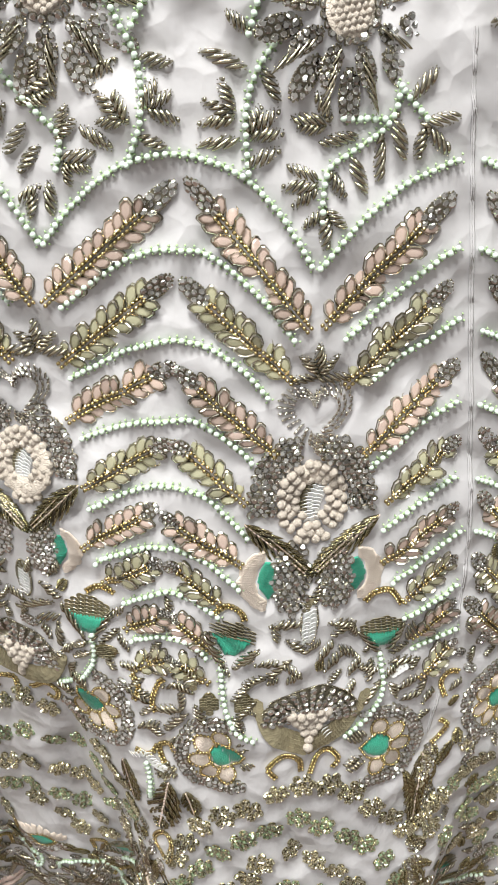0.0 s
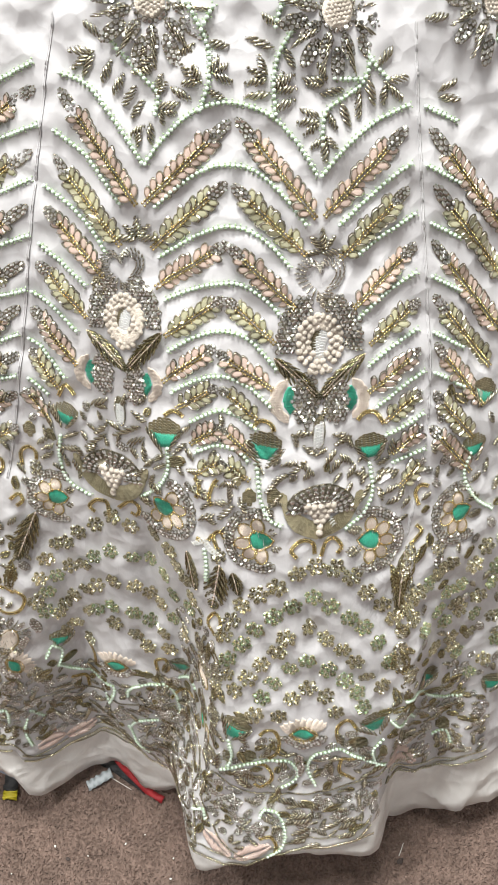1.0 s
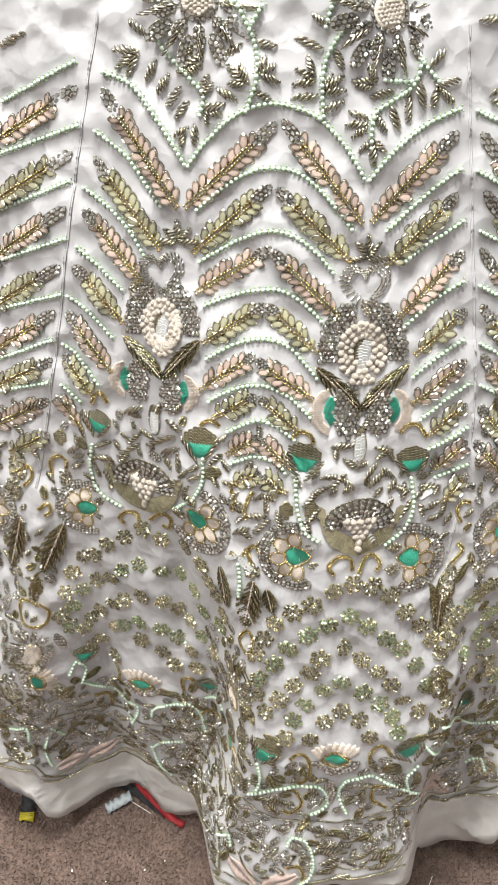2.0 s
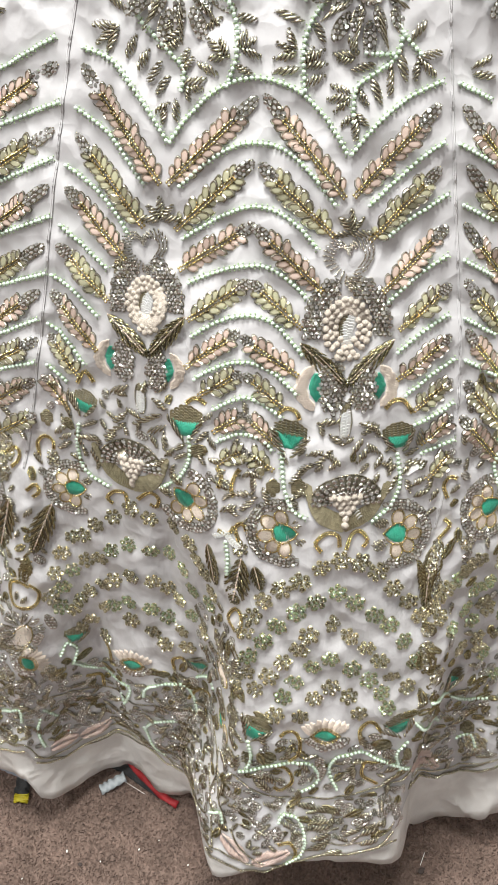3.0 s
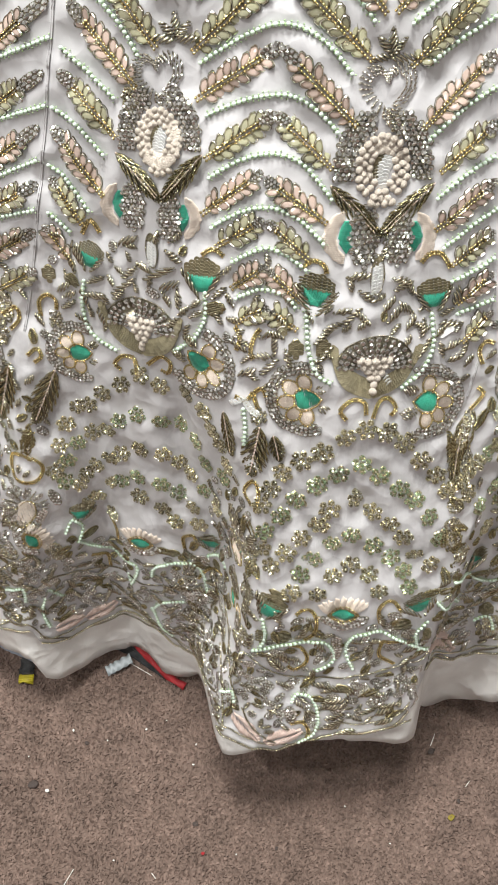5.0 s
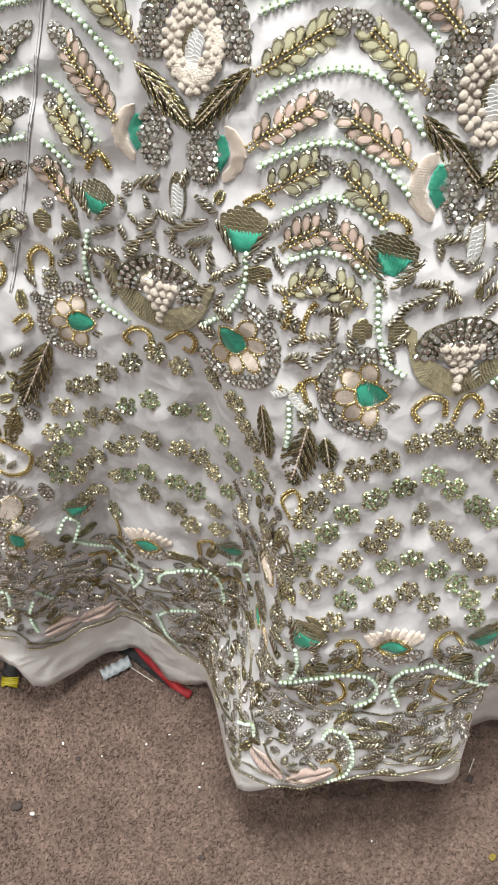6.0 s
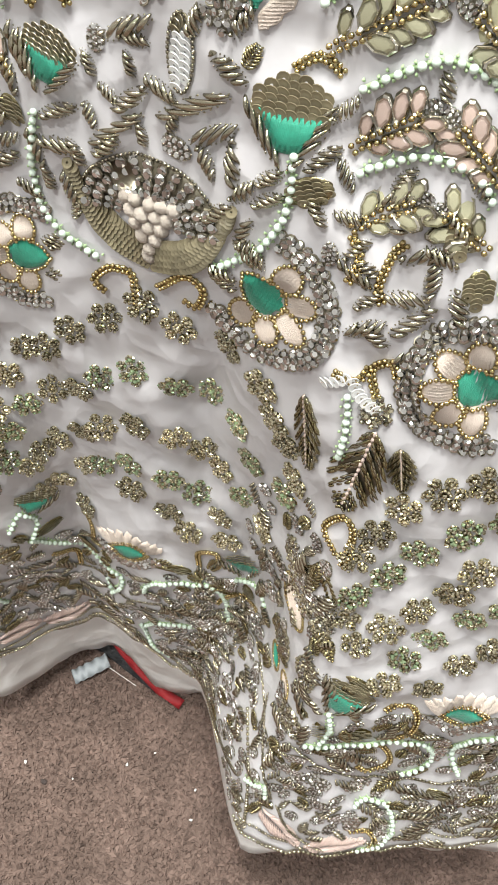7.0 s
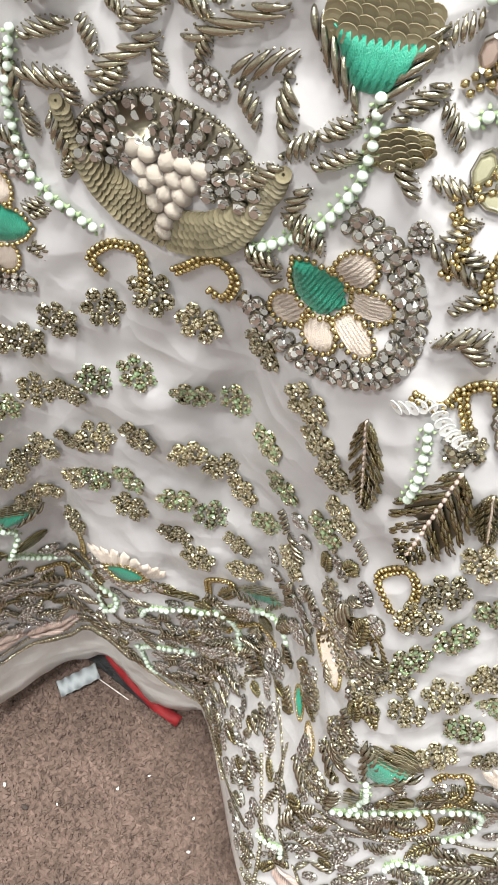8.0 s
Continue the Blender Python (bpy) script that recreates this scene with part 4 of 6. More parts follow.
# the panels beside
for a0, b0, a1, b1 in [
    (-193.1, 606.8, -125.8, 641), (-206.1, 541.1, -137, 580.7), (-209.6, 487.2, -150.2, 522.9), (-204.2, 446.3, -160.4, 468.6),
    (130.7, 556.2, 80.5, 615), (129.7, 500.9, 84.7, 556.6), (121.3, 457.6, 88.8, 498.9), (116, 415.1, 88.6, 448.5)
]:
    sprig(True, a0, b0, a1, b1)
for a0, b0, a1, b1 in [
    (-198.5, 574.2, -131.3, 609.2), (-208.8, 514.6, -143.8, 549), (-204.3, 470, -155.5, 494.1), (-192.4, 431, -163.6, 446),
    (132, 528.9, 84.1, 586.3), (124.5, 480.5, 86.8, 526.6), (115.8, 438, 89.9, 469.1)
]:
    sprig(False, a0, b0, a1, b1)

# ---- strings of mint pearls between the rows ----
pearls([(-110.6, 647), (-96.4, 640.7), (-83, 622.7), (-73.7, 608), (-69.7, 600.7)])
pearls([(-68.8, 601.2), (-59, 612.9), (-44.5, 624.6), (-29.1, 630), (-16.7, 629.1), (-3, 623.7), (8, 613.8), (16.5, 601.9), (21.7, 592.6)])
pearls([(23.7, 593.3), (36, 606.7), (52.4, 619.3), (70.3, 627)])
pearls([(-117.8, 619.1), (-102, 607.4), (-89.7, 589.4), (-82.8, 579.1)])
pearls([(-64.9, 579.4), (-51.3, 590.1), (-33.9, 598.9), (-17, 598.8), (-4.4, 591.9), (8.4, 578.1), (15.3, 569.2)])
pearls([(33.2, 567.9), (45.6, 578.5), (59.6, 590.3), (72.1, 598.2)])
pearls([(-126.8, 590.8), (-112, 579.9), (-102, 568.5), (-94.3, 554.9)])
pearls([(-64.7, 552.6), (-46.5, 562.5), (-30.3, 568.4), (-17.3, 567.1), (-4.4, 559.1), (6.3, 547)])
pearls([(41.7, 550.2), (55.2, 560.2), (76.2, 572.5)])
pearls([(-133.4, 559.6), (-119.9, 547.8), (-107.1, 535.4)])
pearls([(-62.7, 529.3), (-47.3, 535.2), (-30.9, 538.7), (-17.6, 536.5), (-5.9, 528.3), (0.6, 521.1)])
pearls([(44.3, 517.3), (56.6, 528.4), (77, 541.1)])
pearls([(-141.8, 532), (-129.2, 523), (-115.6, 508.5)])
pearls([(-62.4, 500.5), (-48.2, 508.4), (-31.4, 512.2), (-17.9, 508.6), (-7.5, 498.1), (-1.5, 489.9)])
pearls([(50.5, 489.6), (64.2, 500.9), (80.3, 508.9)])
pearls([(-147.9, 503.5), (-137.7, 494.9), (-127.3, 479.6)])
pearls([(-61.8, 476.3), (-48.9, 483.9), (-33.4, 487.3), (-19.7, 482.9), (-9.1, 473.8), (-4.5, 468.5)])
pearls([(55.6, 465), (68.7, 474.9), (82.9, 482.7)])
pearls([(-151.5, 478.9), (-141, 468.9)])
pearls([(-51.8, 459.4), (-36.8, 467.1), (-24.5, 464.3), (-13.2, 455.8)])
pearls([(61.2, 447.8), (73.2, 452.4), (84.9, 458.2)])
pearls([(-50.2, 440), (-37.3, 446.4), (-24.7, 443.8), (-18.6, 436.7)])
pearls([(66, 429.2), (86.3, 435.6)])
pearls([(-170.9, 635.4), (-143.1, 646), (-124.1, 653.8)])
pearls([(-174.8, 608.6), (-146.6, 616.8), (-126.8, 622.3)])
pearls([(-179.2, 578.8), (-150, 588.8), (-132.8, 594.8)])
pearls([(-183.5, 550.4), (-139.6, 564.1)])
pearls([(-187.9, 522.1), (-146.1, 532.9)])
pearls([(-192.7, 491.7), (-154.6, 505.8)])
pearls([(-196, 471.2), (-158.8, 480.2)])
pearls([(78, 625.4), (96.7, 617.4)])
pearls([(79.4, 596.5), (99.4, 586.3)])
pearls([(83.7, 566), (101.9, 556.5)])
pearls([(85.7, 537.1), (104.5, 526.7)])
pearls([(88, 505.2), (107.3, 493.9)])
pearls([(89.7, 481.4), (109.4, 470)])
pearls([(-135.4, 442.2), (-139.1, 424.7), (-135.9, 409.3), (-122.2, 399.6)])
pearls([(-66.4, 442.9), (-67.1, 428.5), (-74.8, 414.4), (-87.1, 404.8)])
pearls([(-13.9, 436.8), (-12.5, 416.6), (-7.8, 403.1), (0.8, 396.8)])
pearls([(51.7, 431.1), (53.6, 414.6), (48.8, 400.7), (37.8, 391.8)])
pearls([(-47.1, 380.2), (-46.4, 369), (-47.3, 355)])
# vines above the chevrons
pearls([(-38.4, 626.9), (-33, 639.9), (-32.8, 655.4), (-38.6, 669.5), (-46.8, 683)])
pearls([(0.3, 623.8), (-0.3, 640.4), (3.4, 654.1), (11.9, 664.9)])
pearls([(24.1, 608.6), (24.6, 620.3), (27.7, 626.3), (37.2, 632), (45.5, 638.5), (48.5, 649.2)])
pearls([(30.2, 639.8), (45.1, 639.1)])
pearls([(49.1, 647.6), (57.6, 638.6)])
pearls([(-61.6, 625.5), (-59.7, 635), (-65, 641.8), (-71, 648.4), (-78.2, 655.8), (-82.8, 662.3)])
pearls([(-34.2, 667.1), (-28.9, 675.3)])
pearls([(0.9, 664.3), (6.1, 679.2)])

# ---- slender bullion leaves ----
for a0, b0, a1, b1 in [
    (-87.5, 663.2, -95.7, 671.1), (-92.3, 656.3, -104.8, 658.1), (-92.3, 656.3, -104, 649.1), (-91.7, 655.8, -98.3, 645),
    (-83.2, 652.2, -88.2, 642), (-77, 645.6, -82.7, 635.9), (-71, 638.9, -78.6, 630.5), (-67, 632.3, -74.6, 624.6),
    (-67.6, 651.6, -64.5, 657.8), (-69.1, 649.1, -59, 653.1), (-66.9, 647.8, -59.2, 648.1), (-72, 646.7, -62.1, 645.6),
    (-56.5, 644.9, -61.1, 637.4), (-61.2, 634.8, -53.9, 640.3), (-52.5, 638.4, -42.9, 631.8), (-60, 628.3, -48.5, 630.6),
    (-58.6, 626.9, -50.1, 625.4), (-58.6, 628.2, -57.4, 620.3), (-69.9, 618.7, -72.3, 609.9), (-67.5, 620.5, -75, 615.3)
]:
    leaf(a0, b0, a1, b1)
for a0, b0, a1, b1 in [
    (-64.5, 621.8, -64.4, 611.1), (-39.5, 658.3, -47.9, 652.3),
    (-34, 658.1, -22.6, 656.5), (-47.2, 648.5, -39.6, 640.7), (-40.5, 649, -37.1, 639.3), (-47.4, 639.6, -38.5, 639.9),
    (-27.8, 652.2, -32.4, 643.5), (-23, 648.6, -30.1, 643.7), (-30.7, 643.7, -21.4, 639), (-34.4, 635.9, -25.6, 632.4),
    (-13.7, 659.8, -0.2, 655), (-5.6, 670.7, 1.1, 664.5), (5.2, 654.7, 10.2, 645.4), (-13.7, 645.6, -4.1, 641.1),
    (-8.3, 651.7, -3.9, 642.4), (-15.1, 638.3, -4.1, 640.6), (4, 644, 0, 635.5), (10, 642.9, 1.4, 636)
]:
    leaf(a0, b0, a1, b1)
for a0, b0, a1, b1 in [
    (11.5, 636.3, 1.4, 634.4), (-15.6, 632.2, -2.7, 634),
    (10.2, 631.2, 0.1, 625.7), (14.1, 640.3, 25.9, 638.6), (21.6, 647.7, 25.9, 639.4), (15.9, 636.7, 24.6, 637.1),
    (23.6, 633, 34.9, 634.2), (13.3, 626, 22.3, 621.5), (11.2, 618.8, 22.3, 620.2), (14.7, 613, 22.3, 618.9),
    (26.4, 624.5, 30.8, 615.6), (33.2, 628.3, 38.3, 616.8), (43, 634.6, 41.9, 620.7), (46.6, 640.9, 50.6, 627),
    (59.3, 653.9, 52, 644.9), (56, 637.8, 67.9, 639.3), (56.6, 636.5, 54.3, 627), (57.5, 636.5, 64.8, 628.2)
]:
    leaf(a0, b0, a1, b1)
for a0, b0, a1, b1 in [
    (25.3, 612.3, 17.9, 606.6), (25.3, 612.3, 25.1, 599.8),
    (25.3, 612.3, 31.9, 606.3), (84.4, 632.5, 94.4, 638.2), (85.2, 629.9, 96.8, 628.5), (76.1, 665.9, 87.5, 668.1),
    (-169.2, 662.7, -152.1, 667)
]:
    leaf(a0, b0, a1, b1)
# single runs of sequins
sequin_run([(-38.8, 376.9), (-43.7, 380.8), (-46.9, 386.5)])
sequin_run([(-53.8, 382.4), (-46.9, 386.5)])
sequin_run([(30.8, 395.2), (27.4, 401.6)])
sequin_run([(58.1, 419.1), (63, 421.8)])
# crowns in the chevrons and leaves round the buds
for a0, b0, a1, b1 in [
    (-38.3, 397.6, -46.4, 402), (-39.8, 403.8, -49.8, 399.1), (-27, 397, -36.8, 392.5), (-32.9, 425.5, -25, 421),
    (-45.8, 424.4, -52.4, 419.6), (-42.7, 416.2, -49.2, 419), (-28, 434, -23.4, 426.1), (-37.3, 443.2, -42.2, 437.3),
    (-24.7, 445.4, -21.1, 437.6), (-51.9, 435.5, -54.9, 442.9), (-55.4, 430.2, -47.3, 427.6), (-56.9, 451.6, -52.2, 457.4),
    (0.1, 439.4, -4.6, 434.7), (4.8, 424.8, 9.4, 429.4), (12.6, 426, 18.2, 432.1), (30.1, 422.7, 35.5, 427.1),
    (38.2, 423.4, 42.9, 431.2), (44.4, 432.7, 48.2, 435.5), (51.2, 425.1, 46.5, 420.7), (56, 429.5, 64.2, 431.8)
]:
    leaf(a0, b0, a1, b1)
for a0, b0, a1, b1 in [
    (64.8, 419.8, 69.6, 424.3), (62.2, 402.8, 70.6, 406.8), (68.9, 405.3, 73.6, 413.3), (69.7, 390.9, 76.5, 393.4),
    (0.1, 409.9, -4.6, 415), (-4.6, 403.2, -9.3, 410), (-122.6, 428.3, -127.2, 435.4), (-126.8, 414.3, -129.1, 425.7),
    (-132.8, 419.5, -135.5, 427), (-81, 427.7, -75.4, 434), (-76, 423.3, -80.1, 414.3), (-88.6, 420.6, -81.1, 425.9),
    (-149.8, 429.8, -142, 434.1), (-152.4, 423.9, -142.7, 428.3), (-171.8, 428.7, -176.6, 434.1), (-143.7, 420.5, -137.1, 415.2),
    (-165, 411.6, -168.7, 419.3), (-116.4, 451.2, -112.2, 446.3), (-81.9, 467.2, -77.5, 474.2), (-102.9, 462.3, -110.4, 464.3)
]:
    leaf(a0, b0, a1, b1)
for a0, b0, a1, b1 in [
    (-76.2, 564.1, -83.4, 569.8), (-76.2, 564.1, -75.6, 574.5), (-76.2, 564.1, -68.4, 569.7), (-76.3, 562.7, -87.8, 563.3),
    (-75.7, 562.7, -64.8, 563.2), (24.5, 555.6, 17.7, 562.8), (24.5, 555.6, 24.3, 566.8), (24.5, 555.6, 31, 562.4),
    (24.5, 554.2, 14.4, 553.6), (24.5, 554.2, 35.4, 553), (-115.2, 462.4, -102.3, 468.5), (-107.2, 454.1, -109.4, 460.2),
    (-103.6, 454.5, -96.3, 449.1), (-100.1, 446.1, -82.8, 453.6), (-119.8, 436.1, -106, 444.2), (-113.4, 445.4, -103.9, 451.6),
    (-133.6, 441.9, -123.6, 444.3), (-136.4, 434.6, -124, 432), (-135.7, 425.8, -137.9, 437.1), (-87.3, 462.6, -78.5, 457.5)
]:
    leaf(a0, b0, a1, b1)
for a0, b0, a1, b1 in [
    (-92.4, 440.1, -80.5, 446.4), (-81.7, 443.5, -80.7, 431.3), (-75.4, 434, -68.4, 437.9), (-75.7, 428.7, -67.6, 431.8),
    (-63.2, 440, -54.9, 445.2), (-61.9, 432.7, -57.1, 426.5), (-120.9, 459.1, -118, 452.9), (-97.7, 441, -96.4, 447.6),
    (6.2, 452.5, 18.6, 455), (29.6, 451.1, 40.7, 448.7), (9.4, 445.5, 7.8, 453.4), (12.5, 445.9, 21.9, 440.8),
    (14.1, 437.2, 4.8, 429.6), (18.3, 428.8, 11.9, 436.4), (25.1, 434.1, 31.3, 442.3), (31.3, 445.5, 40.7, 448.7),
    (34, 438.8, 41.2, 431.4), (28.4, 427.9, 35.3, 437), (40.9, 441.3, 38.2, 449.6), (0.1, 434.6, 9.4, 437.5)
]:
    leaf(a0, b0, a1, b1)
for a0, b0, a1, b1 in [
    (-4.6, 426.6, 4.8, 429.6), (-9.3, 420, 0.1, 426.5), (-10.8, 429.8, -13.9, 436.2), (0.1, 416.6, -7.8, 410),
    (46.5, 419, 48.5, 428.8), (45.2, 408.9, 53.2, 418), (54.8, 417.8, 59.6, 424), (56.2, 424.4, 67.9, 424.5),
    (60.2, 410.1, 68.4, 415.2), (64.2, 433.5, 65.3, 445), (41.4, 426.4, 48.6, 424.8), (-40.8, 428.2, -28, 434),
    (-37.8, 420.1, -25, 426), (-41.2, 411.3, -30, 410.6), (-25.1, 416, -20.5, 406.1), (-28.4, 409, -38.2, 401.2),
    (-35.8, 438.4, -43.9, 432.9), (-52.5, 418.6, -44.5, 412.6), (-47.9, 407.1, -41.2, 411.3), (-145.1, 465.1, -151.8, 468.3)
]:
    leaf(a0, b0, a1, b1)
for a0, b0, a1, b1 in [
    (-139.9, 463.7, -136.1, 451.3), (-142.7, 456.3, -140.5, 445.5), (-147.5, 446.8, -145.1, 437.7), (-166.4, 467.6, -178.3, 461.5),
    (-153, 433.4, -144.9, 439.6)
]:
    leaf(a0, b0, a1, b1)

# ---- paisleys, buds and crests ----
paisley(-86.8, 518.1, 90, 0.95)
paisley(22.6, 504.8, 90, 1.05)
heart_loop(-85.5, 546.5, 1.0)
heart_loop(23.5, 540, 1.05)
side_bud(-112.3, 484.7, -1, 1)
side_bud(-75.2, 480, 1, 0.95)
side_bud(4.1, 472.5, -1, 1.1)
side_bud(41.7, 471.4, 1, 1.05)
cup(-130.3, 455.8, 70, 1.05)
cup(-67.8, 449.9, 88, 1.3)
cup(-9, 444.8, 80, 1.3)
cup(52.4, 440.4, 98, 1.15)
white_drop(-95, 460.5, 85)
white_drop(21.8, 452.6, 85)
fan(-104.8, 415.5, -4, 1.0)
fan(22.5, 404.5, -3, 0.97)
flower(-145.4, 395.5, 0, 1, 0.9)
flower(-13.6, 387.2, 5, 1, 1)
flower(53.3, 381.2, 172, -1, 1)
flower(-71.5, 401.2, 140, -1, 0.98)
flower(111, 387.8, 15, 1, 0.95)
flower(-211.6, 391, 170, -1, 0.9)
# large flowers at the top
star_flower(31.7, 670.7, 0.95, turn=10)
star_flower(-60.1, 678.1, 0.95, turn=30)
star_flower(114.2, 675.4, 0.95, turn=0)

# ---- gold scrolls ----
gold_line([(-111, 382.8), (-111.7, 393.9), (-118.1, 396), (-124, 390.4), (-120.7, 386.2)])
gold_line([(-103.3, 392.4), (-95, 399.4), (-89.4, 395.6), (-91.6, 388.6), (-95.7, 390)])
gold_line([(19.1, 378.7), (17.9, 385.8), (11.4, 387.1), (5.1, 381.7), (8.7, 375.9)])
gold_line([(23, 376.4), (26.1, 385.2), (31.4, 386.2), (35.5, 380.2), (33, 376.5)])
gold_line([(44.6, 458.6), (48.3, 462.8), (54.7, 462.2), (59.9, 454.5)])
gold_line([(-15.3, 458.3), (-10.7, 461.4), (-5.1, 459.3), (-3.6, 454.6)])
gold_line([(-133.2, 468.8), (-127.7, 476.1), (-123.4, 468.4)])
gold_line([(-166.1, 417.5), (-165.9, 426.3), (-160.6, 430.4), (-155.6, 427.6), (-156, 421.8)])
gold_line([(-67.2, 462), (-61.6, 465.1), (-55.9, 461.4)])
gold_line([(-50.3, 413.7), (-48.2, 420.1), (-50.6, 425.6)])
gold_line([(-37.7, 425.1), (-41, 419.8), (-42.8, 412.8), (-40.7, 407.9)])
gold_line([(-51.2, 386.8), (-45.2, 385.3), (-41.8, 389.4)])
gold_line([(-39.4, 381.3), (-41.2, 388.4), (-36.8, 392.5), (-34.6, 387.3)])
gold_line([(79.5, 372.8), (82.8, 375.9), (86.1, 380.8), (82.3, 385.1)])
gold_line([(83.1, 399.5), (80.9, 406.9), (84.1, 411.7), (89.5, 409.8)])
gold_line([(-188.5, 418.1), (-180.2, 422.6), (-179.4, 414.9), (-186, 408.6)])
gold_line([(-176.8, 393.3), (-170.7, 397.6), (-168.8, 392.3), (-173.8, 388.2)])

# ---- beaded dots ----
for a, b in [
    (18.7, 346.2), (29.1, 337.9), (5.5, 341.2), (-6.2, 333.2),
    (-18, 322.5), (-26.7, 311.5), (-36.3, 300.3), (41.4, 327.4),
    (50.5, 319.2), (59.9, 306.3), (67.8, 290.5), (14.5, 298.1),
    (3.5, 292.6), (-7.9, 280.6), (28, 288.7), (38.8, 279.1),
    (-15, 269.7), (51.1, 257.5), (47, 268.8), (-114, 355.1),
    (-126.3, 348.7), (-99.1, 352.6), (-87.2, 350.1), (-77.9, 341.7),
    (-119.7, 304), (-131.5, 298.6), (-104, 301.7), (-92.8, 294.2),
    (-156.6, 328.6), (-164.7, 315.8), (-72.6, 326.7), (-168.5, 299),
    (-74.8, 300.3), (-60.7, 323.9), (101.2, 315.9), (91.5, 306.4),
    (106.8, 329.5), (107, 303.4), (120.1, 267.8), (92.5, 341.2)
]:
    dot(a, b, True)
for a, b in [
    (8.5, 364.6), (19.9, 369.3), (31.6, 365.9), (42, 358.6),
    (-3.6, 355.3), (-15.1, 349.1), (-25.6, 340.4), (-32.6, 329.6),
    (-37.6, 318.9), (51.8, 346.2), (62.1, 333.9), (69.8, 322.6),
    (15.8, 323.5), (26.3, 313), (37, 303.6), (45.4, 294.2),
    (1.3, 317.1), (-4.5, 306.1), (-14.8, 296.6), (-23.6, 285.1),
    (-32.6, 275.2), (53.1, 280.5), (14.9, 276.1), (4.4, 269.1),
    (-4.4, 254.8), (26.3, 268.1), (33, 255.4), (-20.4, 256.5),
    (63.2, 272.6), (-37.7, 287.5)
]:
    dot(a, b, False)
for a, b in [
    (-114.8, 329.5), (-128.8, 322.1), (-100.4, 326.9), (-90.6, 319.6),
    (-83.6, 311.3), (-120.6, 285.7), (-104.9, 279.5), (-83.7, 285.1),
    (-97, 270), (-121.9, 375.9), (-134.8, 368.3), (-144.6, 359.4),
    (-152.7, 355.9), (-97.3, 378.2), (-161.6, 343.7), (-146, 336.9),
    (-135.4, 340.8), (-167.3, 328.4), (-136.6, 317.4), (-147.5, 309.5),
    (-155.1, 302.1), (-173.7, 307.9), (-159.8, 294.4), (-139.8, 296.2),
    (-151, 280.6), (-158.5, 275.4), (-70.7, 369.8), (-66, 357.9),
    (-61, 348), (-58.1, 335.1), (-67, 293), (-80.8, 270.9),
    (-142.6, 265), (-109, 384.7), (-81.5, 376)
]:
    dot(a, b, False)
for a, b in [
    (97.9, 345.6), (106.5, 353.7), (85.3, 337.3), (113.4, 286.1),
    (80.2, 330.5), (101.3, 281.9), (118.1, 309.5), (82.8, 318.1),
    (75, 327.6)
]:
    dot(a, b, False)
for a, b in [
    (100.1, 349.2), (124.1, 346.5), (131.7, 358.5), (113.2, 317.3),
    (130.5, 317.8), (128.5, 283.3), (143.8, 295.1), (115.7, 275.6),
    (140.9, 257.6)
]:
    dot(a, b, False)
for a, b in [
    (115.6, 332.7), (138.8, 327.5), (129.6, 301.2), (149.5, 274.4),
    (131.8, 245.2), (141.3, 341)
]:
    dot(a, b, True)
cup(121.3, 464.5, 70, 1.1)
cup(117.2, 431, 95, 1.1)
cup(150.1, 232.3, 80, 1.1)
pearls([(115.1, 427.8), (112.2, 413.4), (120.2, 396.5), (132.9, 385.5)])

# ---- border along the hem ----
lotus(11.8, 238.9, 0, 1.15)
lotus(-124.8, 243.6, -4, 1.1)
lotus(-198, 250.2, -70, 1.1)
cup(-33.5, 243.8, 60, 1.25)
cup(59, 242.6, 110, 1.25)
cup(-74, 254.6, 95, 1.1)
cup(-163.9, 267.5, 80, 1.1)
cup(99.3, 251.5, 60, 1.2)
pearls([(-38.2, 234.8), (-36.7, 219.5), (-40.3, 208.2)])
pearls([(-44.9, 204.9), (-20.9, 212.6), (-2.5, 213.3), (5, 207.8), (7.1, 195), (-4.2, 187.4)])
pearls([(19.6, 189.2), (14.7, 204.7), (20.3, 219.8), (37.9, 220.2), (53.4, 209.9), (68.6, 198.8)])
pearls([(65.6, 227.1), (58.9, 218.1), (62.4, 200.8)])
pearls([(-19.5, 158.9), (-15.6, 166.8), (-6.8, 164.2), (-1.8, 148.8), (-3.8, 133.9), (-14.7, 122.4)])
pearls([(-120, 209.7), (-116.7, 220.1), (-103, 228.2), (-88.2, 229.2), (-82.5, 221), (-79.7, 202.3)])
pearls([(-77, 240.1), (-67.2, 245.9), (-63.9, 238.9)])
pearls([(-140.4, 200.5), (-137.9, 192.9), (-130.7, 215), (-142.9, 218), (-162.5, 230.6), (-169.7, 242.5)])
pearls([(-175.3, 252.2), (-170, 262.3), (-165.1, 252.9), (-169.5, 239)])
pearls([(-122.2, 171.5), (-114.3, 181), (-98.3, 186.4)])
pearls([(-124.7, 170.5), (-120.1, 150), (-112.2, 137.1)])
pearls([(-202.3, 183.7), (-206.5, 169.2), (-204.3, 150.9)])
pearls([(-199, 192.1), (-191.9, 179.3)])
pearls([(-67.7, 157.9), (-60.4, 164.8), (-58.5, 154)])
pearls([(81, 255.3), (109, 226.5), (130.7, 221.9)])
pearls([(110.2, 182.5), (119.8, 186.4), (124.8, 173.6)])
pearls([(70.1, 243.1), (94.2, 208.8)])
pearls([(-230.6, 191.7), (-215.3, 198.5), (-215.8, 183.1)])
gold_line([(-17, 237.6), (-10.5, 242.2), (-4.7, 234.2), (-6.1, 221.3), (-12.8, 214.5)])
